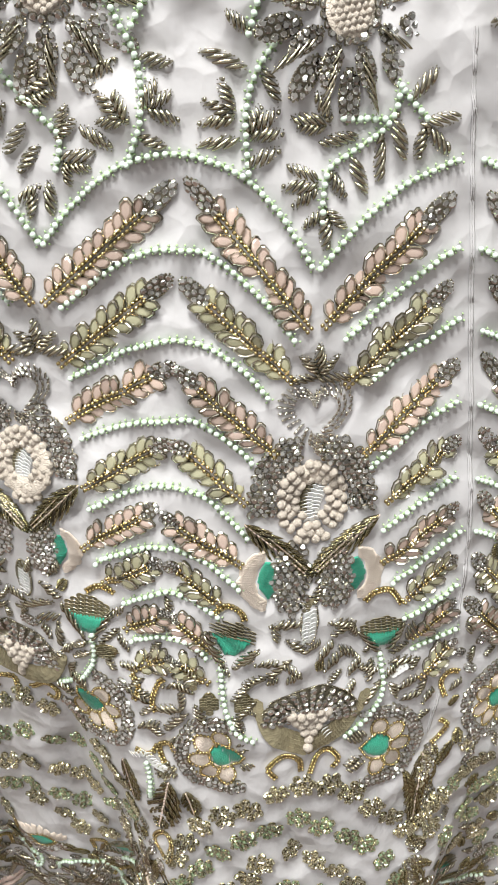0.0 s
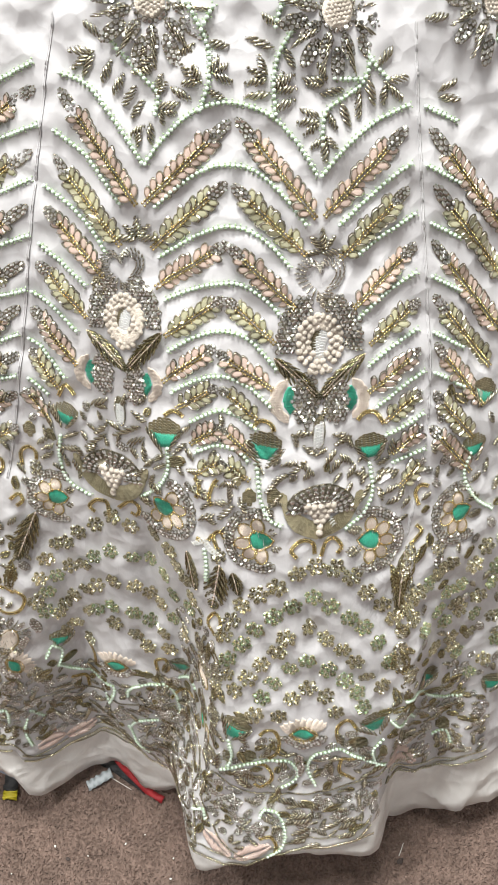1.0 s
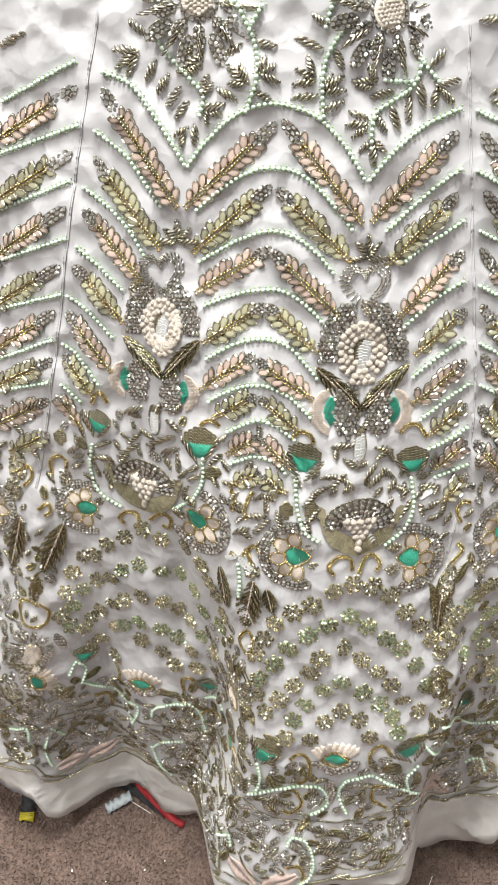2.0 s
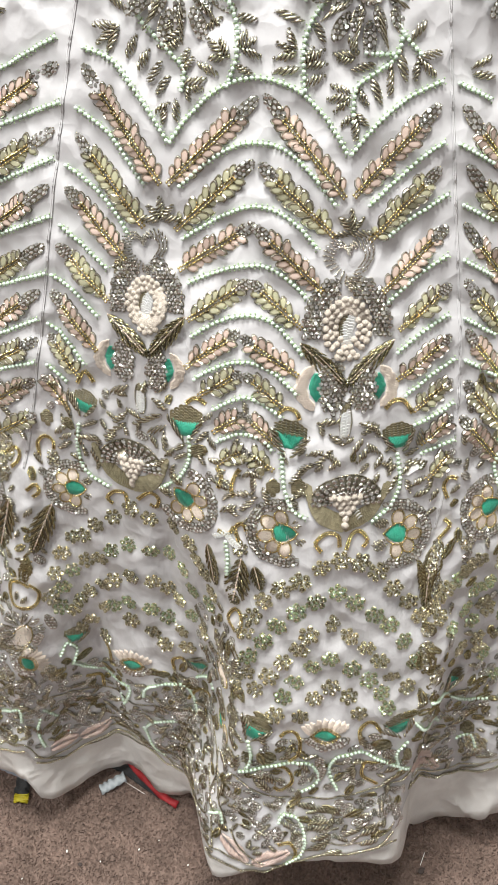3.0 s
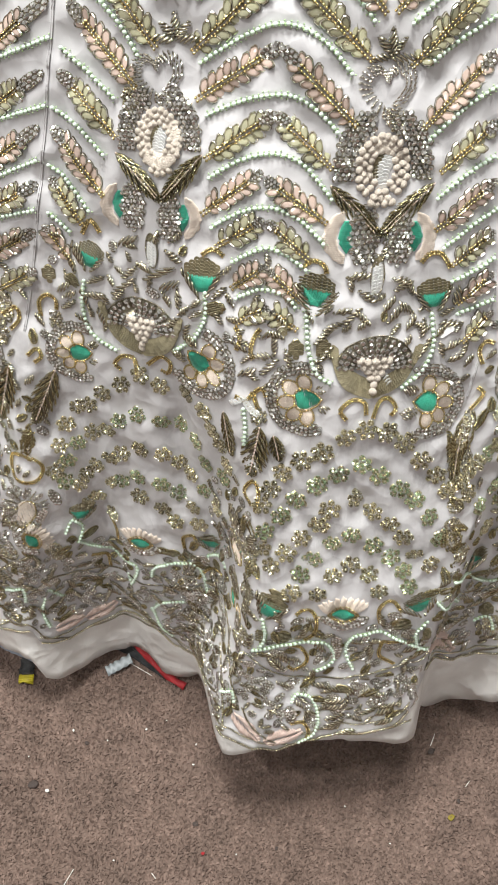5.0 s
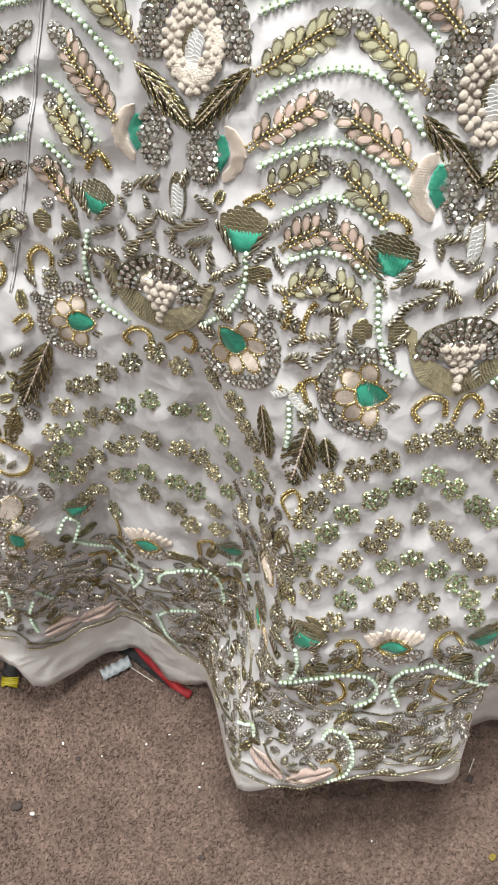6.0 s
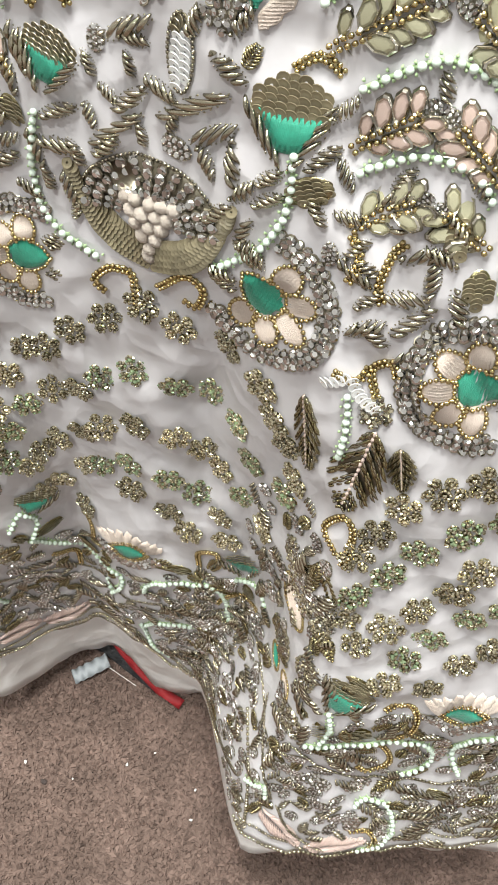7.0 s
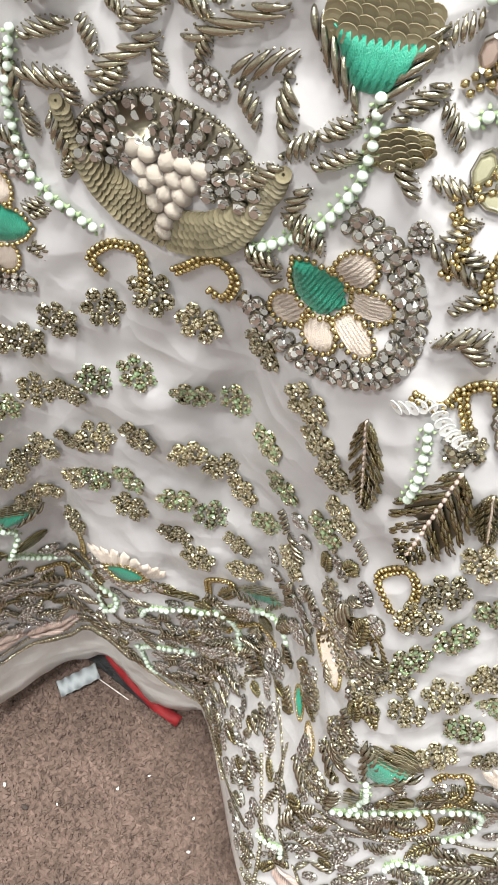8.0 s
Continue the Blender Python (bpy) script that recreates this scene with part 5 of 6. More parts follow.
gold_line([(48.2, 237.9), (41.2, 246.2), (34.1, 240.7), (35.7, 227.2)])
gold_line([(-20.9, 209.8), (-13.5, 207.5), (-9.8, 196.5), (-17.4, 188), (-23, 192)])
gold_line([(49.5, 211.8), (38.3, 210.8), (37, 197.3), (46.8, 190.3)])
gold_line([(-93.2, 243.3), (-93, 255), (-85.8, 259), (-84.4, 250.7)])
gold_line([(-85.2, 214.2), (-78.1, 224.8), (-66.9, 228.1)])
gold_line([(-145.9, 260), (-142.7, 249.9), (-143.1, 238.4)])
gold_line([(-163.9, 221.1), (-154.9, 216.6), (-154.6, 203.2)])
gold_line([(-19.7, 140.7), (-12, 142.5), (-8.1, 133.7), (-10.8, 123.6)])
gold_line([(-44, 316.8), (-48.1, 324.2), (-42.8, 332.8), (-39.5, 326.7), (-42, 312.3)])
gold_line([(-187.2, 318.3), (-199, 321.4), (-199.7, 303.1), (-185.7, 301.8), (-180.2, 313.5), (-186.9, 320.6)])
# cords that edge the border
wire_line([(-49.3, 200.8), (-28.8, 184), (1.5, 179.1), (31.8, 183.8), (70.4, 192.8)])
wire_line([(-66, 215.5), (-105.5, 202.2), (-140.4, 200.5), (-172.3, 204.5), (-198.4, 205.9)])
wire_line([(-52.8, 150), (-43.4, 131.1), (-21.9, 120.4), (1.7, 129), (33, 133.4), (61.4, 137.6)])
wire_line([(-210, 143.7), (-195.2, 130.1), (-175.2, 133.4), (-149.4, 142.5), (-121, 142), (-95, 122), (-70.5, 153.9)])
wire_line([(-66, 215.5), (-61.3, 198.9), (-60.4, 175.8), (-55.8, 154.6)])
wire_line([(-60.2, 204.4), (-62.8, 182.2)])
wire_line([(-255.5, 145.4), (-221.4, 161.7), (-210, 143.7)])
wire_line([(79.3, 153.4), (106.5, 141.6), (136.2, 161.5)])
for first, last in ((-262, -218), (-212, -82), (-72, 60), (78, 154)):
    n = (last - first) // 6
    for up in (1.4, 9.0):
        bead_edge([(a, hem(a * MM) / MM + up) for a in (first + (last - first) * k / n for k in range(n + 1))], 2.2 if up < 2 else 1.7)
bead_edge([(-68.5, 183.8), (-66.5, 160), (-67, 132)])
# dense patches
star_flower(-197, 281, 0.5, petals=11, turn=20)
cluster(-204, 263.5, 32, 11.2, 0)
cluster(-217.7, 236.8, 17.6, 14.4, 0)
cluster(-185.9, 234, 12.8, 20.8, 20)
cluster(-52.5, 288.6, 14.4, 24, 0)
cluster(-45, 281.3, 11.2, 20.8, 0)
cluster(-56.5, 244.8, 16, 20.8, 0)
cluster(-47.8, 251.1, 12.8, 16, 0)
cluster(-51.1, 212.2, 16, 14.4, 0)
cluster(-56.1, 299.8, 9.6, 16, 0)
cluster(76.7, 360.1, 8, 27.2, -15)
cluster(79.6, 340.4, 7.2, 19.2, 0)
cluster(75.9, 311.4, 11.2, 11.2, 0)
cluster(75, 293.3, 12.8, 20.8, 0)
cluster(88.5, 183.8, 17.6, 12.8, 0)
cluster(90.7, 162.5, 19.2, 9.6, 0)
cluster(124.3, 179.2, 17.6, 17.6, 0)
cluster(97.8, 367.4, 11.2, 11.2, 0)
cluster(83.6, 274.4, 14.4, 11.2, 0)
cluster(-187.9, 422, 12.8, 20.8, 0)
cluster(-192.2, 406.1, 12.8, 16, 0)
cluster(-157.2, 415.9, 8, 11.2, 0)
cluster(-38.9, 375.8, 9.6, 9.6, 0)
cluster(28.1, 525.4, 8, 8, 0)
cluster(-99.9, 536.1, 9.6, 12.8, 0)
sequin_patch(-26.3, 219.2, 12.8, 11.2, 10)
sequin_patch(48.7, 227.9, 13.6, 11.2, -20)
sequin_patch(-27.6, 253.9, 14.4, 5.6, -35)
sequin_patch(-39.3, 219.2, 6.4, 12.8, 0)
sequin_patch(66.2, 216.4, 5.6, 12, 15)
sequin_patch(-162, 245.3, 14.4, 8, 20)
sequin_patch(-173, 244.4, 6.4, 9.6, 0)
sequin_patch(-71.2, 233.3, 8, 9.6, 0)
sequin_patch(-101.9, 238.7, 11.2, 6.4, 0)
sequin_patch(103.7, 234.4, 19.2, 6.4, 0)
sequin_patch(117, 194.6, 9.6, 12.8, 0)
sequin_patch(-142.8, 441.6, 8, 8, 0)
sequin_patch(-24.9, 429.3, 6.4, 9.6, 0)
sequin_patch(-18.8, 416.4, 6.4, 9.6, 0)
sequin_patch(13, 170.5, 14.4, 6.4, 0)
sequin_patch(-61.8, 434.4, 12.8, 8, 20)
sequin_patch(-4.6, 416.7, 6.4, 11.2, 0)
sequin_patch(-156.9, 444.5, 6.4, 9.6, 0)
# leaves, crystals and satin in the border
for a0, b0, a1, b1 in [
    (-51.9, 249.3, -42.7, 229.3), (-41.9, 257.2, -36.8, 242.1), (-47.3, 204.5, -21, 198.7), (-32.3, 200.6, -25.7, 186.4),
    (-28.5, 203.7, -21.1, 195.9), (-15.3, 215.6, -9.8, 231.5), (50.1, 200.6, 63.1, 206.2), (54.4, 191.5, 65.5, 200.1),
    (49.7, 209, 58.9, 212.6), (-0.3, 158.6, 7.3, 163.5), (1.7, 153.8, 15.1, 157.4), (1.7, 146.4, 17.1, 148.5),
    (-4.2, 134.8, 17.2, 138.7), (32.7, 144.9, 50.1, 154.7), (-109.8, 202.5, -92.5, 203.1), (-84.3, 198.1, -62.6, 211.4),
    (-140.4, 183.4, -125.3, 184.4), (-124.4, 191.6, -112.4, 178), (-156.4, 190, -136.1, 194.6), (-167.1, 212.5, -155.5, 196.7)
]:
    leaf(a0, b0, a1, b1, 1.15)
for a0, b0, a1, b1 in [
    (-178.7, 212, -165.4, 211.4), (-184.5, 200.5, -184.1, 180.9), (-133.7, 157.6, -116.2, 143.7), (-117.2, 154.8, -102.6, 139.9),
    (-82.5, 150.6, -62.8, 178.8), (-76.2, 171.7, -64.3, 183), (-225.4, 220.9, -209.6, 230.7), (-220.2, 195.3, -207, 199.8),
    (-208.6, 213, -218.6, 204.2), (-200.7, 213.9, -197.4, 191), (94.4, 237.8, 114.9, 230.1), (93.1, 217.9, 110, 218.8),
    (-213.1, 163.1, -213.9, 182.7), (-58, 188.2, -55.2, 175.9), (-67.8, 166.5, -62.8, 161.5), (-38, 200.1, -24.9, 187.5),
    (-32.1, 206.2, -19.3, 190.5), (-6.1, 215.9, 1.3, 202.3), (23.7, 201.4, 34.4, 215.2), (29.6, 195.4, 30.8, 211.8)
]:
    leaf(a0, b0, a1, b1, 1.15)
for a0, b0, a1, b1 in [
    (39.6, 224.1, 33.5, 238.8), (16.9, 160.8, 22.5, 174.9), (20.8, 160.6, 34, 171.5), (40.4, 151.3, 51.9, 156.9),
    (1.6, 158.6, 16.9, 162.2), (23, 148.2, 38.4, 151.6), (32.9, 137.4, 52.4, 144.5), (1.7, 138.9, 17.2, 142.7),
    (7.6, 131.4, 27, 135.5), (-9.9, 153.5, -17.6, 160.4), (1.6, 173.2, 13, 168.2), (-8, 175.4, 5.3, 170.7),
    (-114, 204.8, -99.7, 194.9), (-104.8, 208.9, -88.5, 199.3), (-83.3, 211.4, -67.5, 216.1), (-80.2, 195.6, -65.1, 210.7),
    (-106.2, 150.5, -88.1, 153.9), (-98.7, 133, -73.4, 158.5), (-150.5, 168.6, -135.7, 161.6), (-138, 164.5, -125.1, 148.1)
]:
    leaf(a0, b0, a1, b1, 1.15)
for a0, b0, a1, b1 in [
    (-163.8, 182, -148.4, 165.7), (-174, 194.1, -160.4, 191.3), (-144.5, 157.6, -127.7, 158.1), (-166.8, 161, -155.7, 179.4),
    (-87.9, 180.4, -73.3, 180.6), (-60.5, 172.1, -55.8, 189.6), (-62.8, 157.8, -56, 149.5), (-188.8, 218.1, -199, 202.8),
    (-221, 217.2, -202.7, 224.2), (-218.1, 207.1, -204.1, 195.2), (-210.2, 181.3, -202.4, 159.3), (-234, 173.3, -223, 165.4),
    (-49.3, 200.8, -42.9, 224.2), (-53.4, 200.7, -57.8, 208.9), (-48.1, 238.9, -40.8, 232.1), (-46.7, 221.9, -50.4, 232.8),
    (-26.1, 230.7, -31.4, 242.5), (-49.4, 262.2, -42.1, 248.5), (-51.6, 256.7, -59.9, 223), (71.7, 249.5, 96.9, 222)
]:
    leaf(a0, b0, a1, b1, 1.15)
for a0, b0, a1, b1 in [
    (99.6, 199.2, 115.8, 206.3), (88.5, 183.8, 105, 190.5), (110.7, 213.6, 130.6, 215.3), (86.1, 164.5, 102.9, 171.3),
    (117, 157.6, 130.3, 175.7)
]:
    leaf(a0, b0, a1, b1, 1.15)
for a0, b0, a1, b1 in [
    
    (68, 358, 70.7, 340.2), (76.2, 367.7, 74.6, 333.6),
    (88.5, 371.1, 82.1, 359.1), (73, 297.8, 86.3, 292.4), (72, 281.4, 85, 282.4), (74.5, 268.3, 88.8, 267.4),
    (77.3, 250.4, 70.5, 273.3), (84.7, 244.9, 78.2, 269.6), (115.4, 241.6, 127.6, 243.9), (118.3, 220.4, 133.2, 228.2)
]:
    olive_leaf(a0, b0, a1, b1)
for a0, b0, a1, b1 in [
    (111.5, 207.1, 123.2, 211.9), (-183.5, 345.1, -192.5, 322.5), (-182.5, 338.5, -189.2, 318.2), 
    
    (-184.1, 340.7, -191.9, 327), (-188.5, 322.8, -184.1, 340.7), (72.2, 345.7, 66, 362.1),
    (75.3, 321.6, 72.2, 345.7), (79.2, 348.2, 81.4, 370.5), (79.7, 308.7, 71.9, 318.2), (70.3, 277.5, 70.9, 302.3)
]:
    olive_leaf(a0, b0, a1, b1)
for a0, b0, a1, b1 in [
    (76.1, 272.1, 82.3, 295.9), (72.8, 264.3, 91.7, 250.6), (-50.1, 301.8, -57.3, 275), (-46.2, 305, -41.1, 291.3),
    (-49.2, 294.3, -48, 307.8), (-55.6, 263.6, -61.9, 232.7), (-45.1, 277.1, -40, 263.9), (-31.8, 225.2, -28.4, 212),
    (-8, 226.4, 1.2, 216), (-4.2, 180.5, -13.7, 172.7), (-36.7, 248.9, -20.4, 254.3), (58.7, 249.8, 73.5, 251.3),
    (-114.6, 239, -101.9, 238.7), (-141.6, 225.6, -152.5, 232.7), (-62.6, 260.6, -68.8, 236.1), (-89.3, 241.1, -81.9, 256.8),
    (38.6, 144.1, 62.1, 149.7), (24.6, 165.1, 40, 168.4), (-104, 173.1, -89.7, 158.6), (-92.6, 150, -67.9, 173.1)
]:
    olive_leaf(a0, b0, a1, b1)
for a0, b0, a1, b1 in [
    (-156.5, 157.7, -136.1, 159), (-201.6, 230.1, -206.7, 247.4), (-186.4, 230.8, -174, 238.2), (81.1, 283.7, 74.8, 297.4),
    (95.4, 232.7, 76.9, 257), (68.1, 218.7, 63.3, 203.4), (-199.5, 153.5, -187.8, 157.3)
]:
    olive_leaf(a0, b0, a1, b1)
for a0, b0, a1, b1 in [
    (-40.5, 173.3, -30.9, 171.7), (-38.9, 158.9, -29.3, 154.8), (-25.2, 169.6, -17.5, 175), (-29.4, 145, -21.6, 152.9),
    (-21.7, 140.6, -17.7, 153.2), (8.7, 205, 8.5, 221.4), (7.1, 194, 10.5, 210.5), (39.9, 170.8, 51.3, 176.4),
    (51.7, 164.1, 61.4, 169.6), (56.1, 148.7, 66.9, 150.6), (55, 180.8, 62.7, 184.5), (32.3, 164.4, 42.2, 156),
    (-95.9, 189, -90.2, 178.5), (-90.4, 176.4, -81.6, 171.6), (-97.1, 174.8, -89.3, 162.1), (-107.1, 186.4, -101.5, 175.9),
    (-84.4, 165.3, -73.4, 176.7), (-96.8, 202.2, -88.9, 193.9), (-185.7, 193.7, -175.8, 195.1), (-192.5, 176, -182.4, 179.7)
]:
    berry(a0, b0, a1, b1)
for a0, b0, a1, b1 in [
    (-179.4, 174, -168.7, 176.6), (-172.5, 151.5, -162.6, 159.9), (-62.8, 189.1, -59.4, 184.2), (-44.3, 175.4, -50.4, 165),
    (-54.1, 225.9, -56.4, 207.5), (70.7, 233.4, 90.8, 201.3), (83.1, 185.4, 94.8, 184.7), (99.5, 162.4, 109.6, 169.5),
    (86.9, 156.9, 100, 158.7), (-222.5, 208.6, -210.1, 216.2), (-228.9, 186.8, -216.3, 192.5), (-213.1, 235.6, -217.9, 249.5),
    (-191.9, 263.5, -183.3, 281.2), (-207.7, 267.6, -215, 280), (-208.4, 291.4, -196.9, 294.2), (-179.4, 293.7, -174.4, 279.1)
]:
    berry(a0, b0, a1, b1)
broad_leaf(-161.4, 384.2, -180, 346, 0.7)
broad_leaf(-189, 386.5, -203, 346, 0.65)
broad_leaf(-37.5, 370.5, -44, 337, 0.8)
broad_leaf(-57.8, 376, -54.5, 346, 0.45)
broad_leaf(-30.5, 366, -27.2, 348, 0.4)
broad_leaf(74.5, 368, 71.3, 330, 0.6)
blush_leaf(-60.1, 144.8, -40.8, 120.3, 15.0)
blush_leaf(-39.7, 120.4, -10.7, 135.7, 15.0)
blush_leaf(-202.3, 146.6, -181.5, 146.6, 15.0)
blush_leaf(-183, 141.7, -154.8, 160.3, 15.0)
blush_leaf(70.1, 194.8, 101.3, 147.3, 15.0)
cream_sprig(-52.1, 266.9, -56.8, 286.9)
berry(-60.0, 274.8, -66.3, 273.1, 1.3)
leaf(-63.9, 273.7, -70.3, 272.1, 1.5)
berry(-53.7, 286.6, -52.8, 298.6, 1.3)
leaf(-53.1, 294.1, -52.3, 306.0, 1.5)
berry(-50.1, 282.7, -45.2, 290.2, 1.3)
leaf(-47.0, 287.4, -42.1, 294.9, 1.5)
berry(-49.3, 274.2, -43.4, 272.0, 1.3)
leaf(-45.6, 272.8, -39.8, 270.6, 1.5)
berry(-59.2, 265.3, -64.7, 252.8, 1.3)
leaf(-62.6, 257.5, -68.1, 245.0, 1.5)
berry(-57.1, 281.2, -60.2, 287.0, 1.3)
leaf(-59.0, 284.8, -62.1, 290.6, 1.5)
berry(-52.4, 284.6, -50.0, 294.3, 1.3)
leaf(-50.9, 290.7, -48.6, 300.3, 1.5)
cream_sprig(-57.8, 221.8, -58.8, 232, GREEN_THREAD)
cream_sprig(-53.7, 219, -55.1, 227.4)
cluster(-53, 212.3, 13, 12, 0)
cream_sprig(-204, 263.5, -192.3, 284.7)

# small leaves between the motifs
scatter(-58, 66, 120, 236, 1100, 3.5, 20, 60, hem, 0.5)
scatter(-240, -60, 120, 236, 1600, 3.6, 10, 60, hem, 0.5)
scatter(-250, -190, 190, 330, 500, 3.9, 90, 60, None, 0.4)
scatter(-72, -46, 190, 330, 500, 3.6, 90, 40, None, 0.3)
scatter(-96, -62, 128, 240, 900, 2.5, 90, 60, hem, 0.45)
scatter(72, 150, 140, 262, 700, 3.8, 40, 70, hem, 0.5)
scatter(-172, 88, 392, 470, 700, 5.6, 90, 80)
scatter(86, 150, 268, 470, 300, 5.2, 90, 70)
scatter(-250, -172, 330, 470, 260, 5.2, 90, 70)

# ---- what lies on the carpet ----
def carpet_pile():
    """Short leaning tufts over the stretch of carpet by the skirt."""
    rng = np.random.default_rng(4)
    x, y = np.meshgrid(np.arange(-0.31, 0.21, 0.0019), np.arange(-0.13, 0.17, 0.0019))
    n = x.size
    c = np.stack([x.ravel(), y.ravel(), np.zeros(n)], 1) + np.c_[rng.uniform(-0.0008, 0.0008, (n, 2)), np.zeros(n)]
    turn, r = rng.uniform(0, 6.28, n), rng.uniform(0.0014, 0.0022, n)
    v = np.empty((n, 4, 3))
    for k in range(3):
        v[:, k] = c + np.stack([r * np.cos(turn + 2.1 * k), r * np.sin(turn + 2.1 * k), np.full(n, -0.0003)], 1)
    lay = 0.5 * np.sin(c[:, 0] * 40 + 3 * np.sin(c[:, 1] * 55))
    v[:, 3] = c + np.stack([rng.normal(0, 0.0012, n) + 0.0006 * lay, rng.normal(0, 0.0012, n), rng.uniform(0.0014, 0.0034, n)], 1)
    f = (np.arange(n)[:, None, None] * 4 + np.array([[0, 1, 3], [1, 2, 3], [2, 0, 3]])).reshape(-1, 3)
    me = bpy.data.meshes.new("carpet_pile")
    me.from_pydata(v.reshape(-1, 3).tolist(), [], f.tolist())
    me.materials.append(PILE)
    return tagged(new("carpet_pile", me), "short worn brown pile of the carpet", "carpet", kind="stuff")


carpet_pile()

WHITE_LINT = material("white_lint", (0.75, 0.73, 0.70), 0.8, second=(0.6, 0.58, 0.55), scale=800)
DARK_LINT = material("dark_lint", (0.03, 0.022, 0.02), 0.8, second=(0.06, 0.04, 0.035), scale=800)
RED_CLOTH = material("red_satin", (0.22, 0.008, 0.012), 0.7, second=(0.30, 0.008, 0.012), scale=120, bump=0.3, bump_scale=300)
YELLOW_TAPE = material("yellow_tape", (0.50, 0.42, 0.015), 0.5, second=(0.42, 0.34, 0.015), scale=200)
OLIVE_SCRAP = material("dull_yellow_scrap", (0.22, 0.17, 0.02), 0.8, second=(0.16, 0.12, 0.015), scale=300)
BLACK_WEB = material("black_webbing", (0.012, 0.012, 0.013), 0.6, second=(0.025, 0.025, 0.027), scale=500, bump=0.5, bump_scale=900)
PALE_BLUE = material("pale_blue_cloth", (0.45, 0.53, 0.66), 0.6, second=(0.38, 0.46, 0.58), scale=90, bump=0.3, bump_scale=400)
GREY_TAG = material("grey_tag", (0.34, 0.37, 0.39), 0.5, second=(0.28, 0.30, 0.32), scale=150)


def lump(name, mat, x, y, sx, sy, sz, turn, label, category, seed):
    """An irregular crumb or scrap lying on the pile."""
    bm = bmesh.new()
    bmesh.ops.create_icosphere(bm, subdivisions=2, radius=0.5)
    for v in bm.verts:
        v.co *= 1 + 0.45 * noise.noise(v.co * 2.3 + Vector((seed, 0, 0)))
    ob = part(name, bm, mat)
    ob.matrix_basis = pose(x, y, 0.0012 + sz * 0.4, 0, 0, turn) @ Matrix.Diagonal((sx, sy, sz, 1))
    return tagged(ob, label, category, "litter on the carpet")


for i, (x, y, size) in enumerate(((-0.2103, -0.0066, 3.6), (-0.1371, 0.044, 2.2), (0.0226, -0.0139, 2.0), (-0.1515, -0.0561, 1.8), (-0.197, 0.042, 2.6), (-0.0968, 0.016, 2.2),
                                  (-0.0956, 0.0322, 1.8), (-0.1679, 0.0342, 1.6), (-0.1212, 0.0515, 1.6), (-0.06, -0.05, 1.5), (0.055, -0.04, 1.4), (-0.23, 0.02, 1.5))):
    lump("lint_fleck", WHITE_LINT, x, y, size * MM, size * 0.7 * MM, size * 0.5 * MM, 70 * i, "tiny white lint fleck on the brown carpet", "lint", i)
for i, (x, y, size) in enumerate(((-0.0921, -0.0292, 5.0), (0.0928, 0.0299, 6.5), (0.1097, -0.0081, 4.0), (-0.1845, 0.0316, 4.0), (-0.222, -0.002, 9.0), (-0.03, -0.045, 3.0))):
    lump("dirt_crumb", DARK_LINT, x, y, size * MM, size * 0.7 * MM, size * 0.3 * MM, 50 * i, "dark crumb of dirt trodden into the carpet", "dirt", 20 + i)
lump("red_scrap", RED_CLOTH, -0.085, -0.05, 0.0035, 0.0025, 0.0012, 20, "tiny red scrap lying on the carpet", "scrap", 41)
lump("yellow_scrap", OLIVE_SCRAP, 0.1029, -0.0203, 0.006, 0.004, 0.0012, 30, "small dull yellow scrap on the carpet", "scrap", 43)


def thread_scrap(x, y, size, turn, bow):
    cu = bpy.data.curves.new("thread_scrap", "CURVE")
    cu.dimensions, cu.bevel_depth, cu.bevel_resolution = "3D", 0.0003, 2
    s = cu.splines.new("BEZIER")
    s.bezier_points.add(1)
    for p, (px, py) in zip(s.bezier_points, ((-size / 2, 0), (size / 2, bow))):
        p.co, p.handle_left_type, p.handle_right_type = (px, py, 0.0022), "AUTO", "AUTO"
        p.handle_left, p.handle_right = (px - size / 4, py + bow, 0.0022), (px + size / 4, py + bow, 0.0022)
    cu.materials.append(WHITE_LINT)
    ob = new("thread_scrap", cu)
    ob.matrix_basis = pose(x, y, 0, 0, 0, turn)
    return tagged(ob, "short white thread scrap lying on the carpet", "thread", "litter on the carpet")


thread_scrap(-0.183, -0.0701, 0.014, 55, 0.002)
thread_scrap(0.095, 0.0387, 0.011, 60, 0.001)
thread_scrap(0.1183, 0.0044, 0.006, 40, 0.001)
thread_scrap(-0.12, -0.066, 0.005, 120, 0.001)


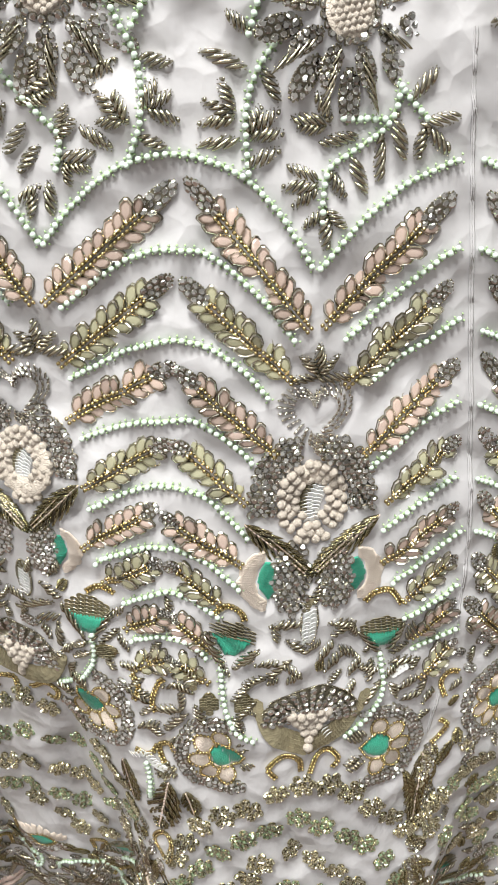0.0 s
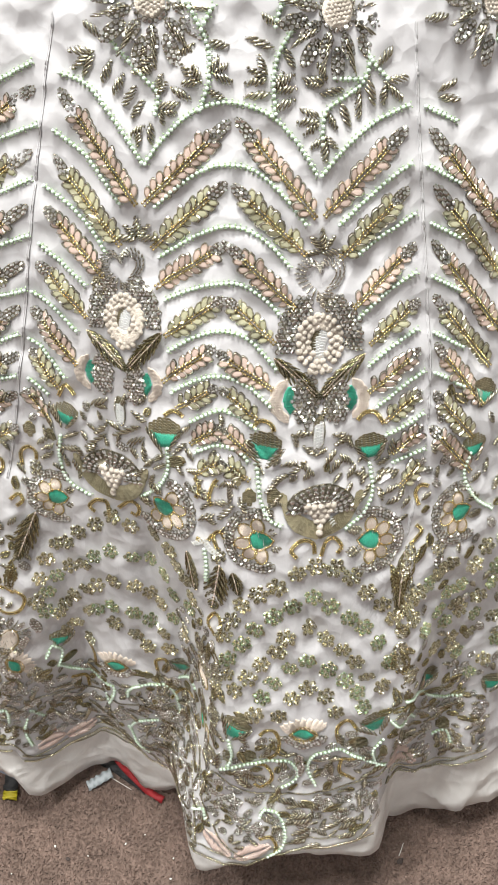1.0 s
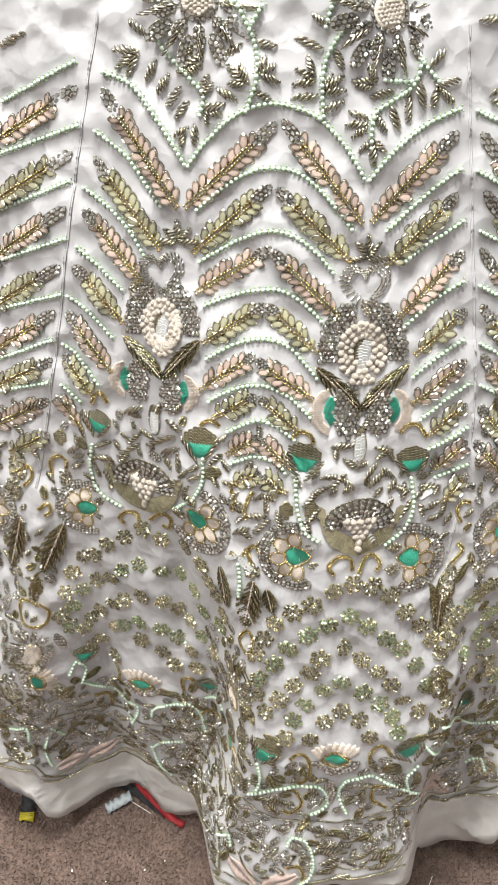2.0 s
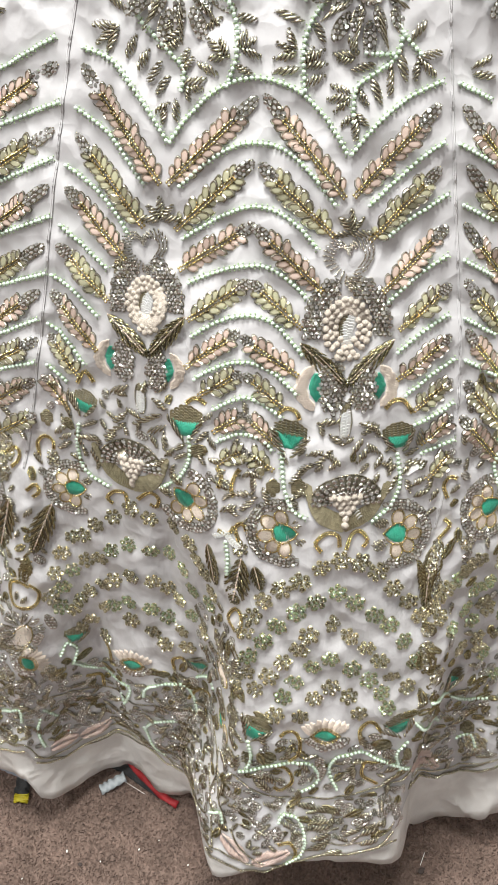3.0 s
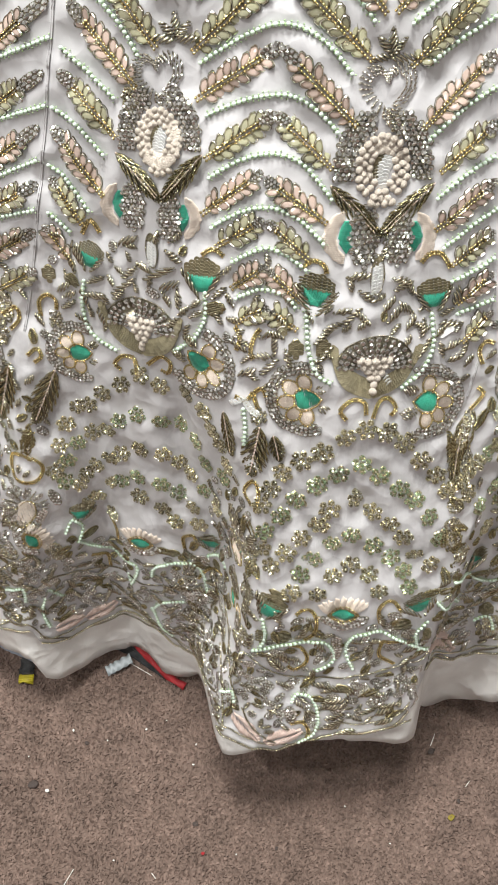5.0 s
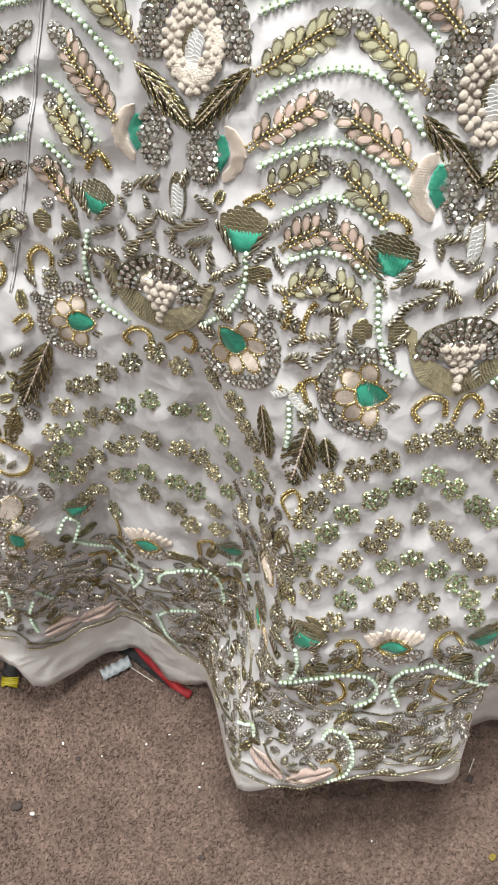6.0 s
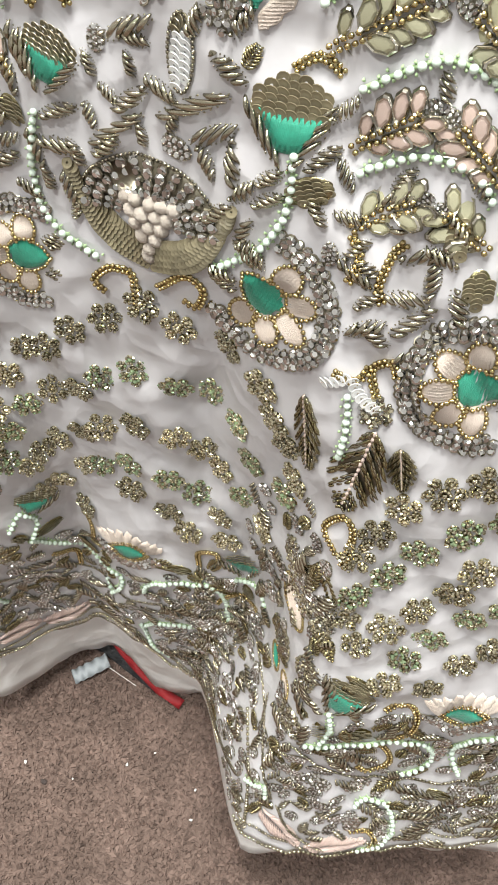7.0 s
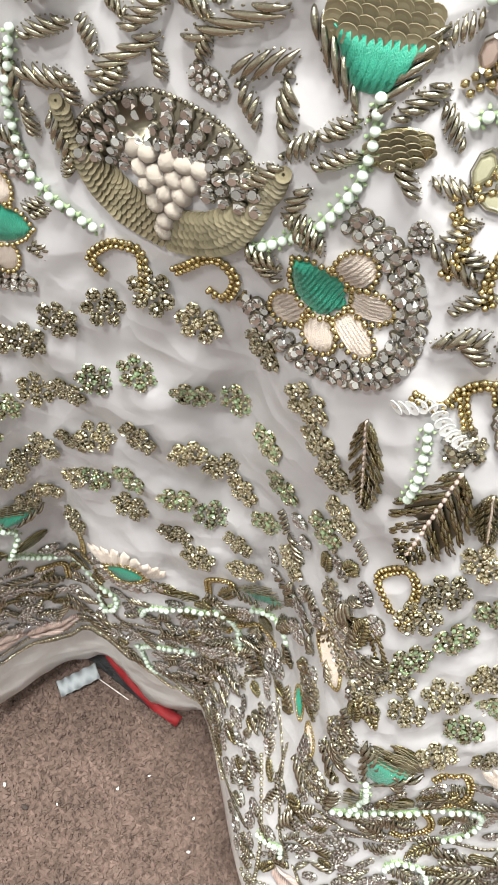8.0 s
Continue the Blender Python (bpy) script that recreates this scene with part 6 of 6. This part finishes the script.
def ribbon(points, wide, thick, mat, name, parent=None):
    """A soft strip through points of the floor plan with heights, slightly waved."""
    bm = bmesh.new()
    rows = []
    n = 24
    for i in range(n + 1):
        u = i / n * (len(points) - 1)
        k = min(int(u), len(points) - 2)
        p = Vector(points[k]).lerp(Vector(points[k + 1]), u - k)
        d = (Vector(points[k + 1]) - Vector(points[k])).normalized()
        side = Vector((-d.y, d.x, 0)).normalized() * wide / 2
        lift = Vector((0, 0, 0.0015 * math.sin(i * 1.1)))
        rows.append([bm.verts.new(p + side + lift), bm.verts.new(p + lift * 0.3 + Vector((0, 0, 0.001))), bm.verts.new(p - side - lift)])
    for r, s in zip(rows, rows[1:]):
        for j in range(2):
            bm.faces.new((r[j], r[j + 1], s[j + 1], s[j]))
    ob = part(name, bm, mat, parent)
    m = ob.modifiers.new("thickness", "SOLIDIFY")
    m.thickness = thick
    return ob


tagged(ribbon([(-0.172, 0.136, 0.008), (-0.158, 0.123, 0.013), (-0.147, 0.110, 0.008), (-0.136, 0.099, 0.011), (-0.122, 0.088, 0.005), (-0.108, 0.080, 0.004)], 0.0062, 0.0008, RED_CLOTH, "red_cloth_strip"), "crumpled red satin strip lying under the skirt", "cloth")
# Flat strip that fills the deep black region behind the red one.
tagged(ribbon([(-0.180, 0.128, 0.003), (-0.155, 0.118, 0.004), (-0.14, 0.108, 0.003), (-0.12, 0.095, 0.003)], 0.02, 0.002, BLACK_WEB, "flat_black_strip"), "flat black strip lying under the skirt", "cloth")
tagged(ribbon([(-0.176, 0.0925, 0.004), (-0.168, 0.097, 0.005), (-0.156, 0.104, 0.006)], 0.009, 0.0008, GREY_TAG, "grey_tag"), "small grey paper tag lying on the carpet", "tag")
thread_scrap(-0.148, 0.094, 0.022, -40, 0.004)

strap = tagged(new("luggage_strap"), "black webbing strap with a yellow taped end on the carpet", "strap")
ribbon([(-0.2445, 0.125, 0.006), (-0.2445, 0.105, 0.006), (-0.2445, 0.088, 0.005)], 0.0125, 0.002, BLACK_WEB, "webbing", strap)
ribbon([(-0.2437, 0.0875, 0.0055), (-0.2435, 0.0815, 0.0045)], 0.0125, 0.0022, YELLOW_TAPE, "taped_end", strap)
sheet(-0.34, -0.218, lambda a: 0.110 + 0.0015 * noise.noise((a * 300, 0, 0)), lambda a: hem(a) + 0.01, 0.003, -0.009, PALE_BLUE, "underskirt_edge", "frayed pale blue underskirt edge below the lining")
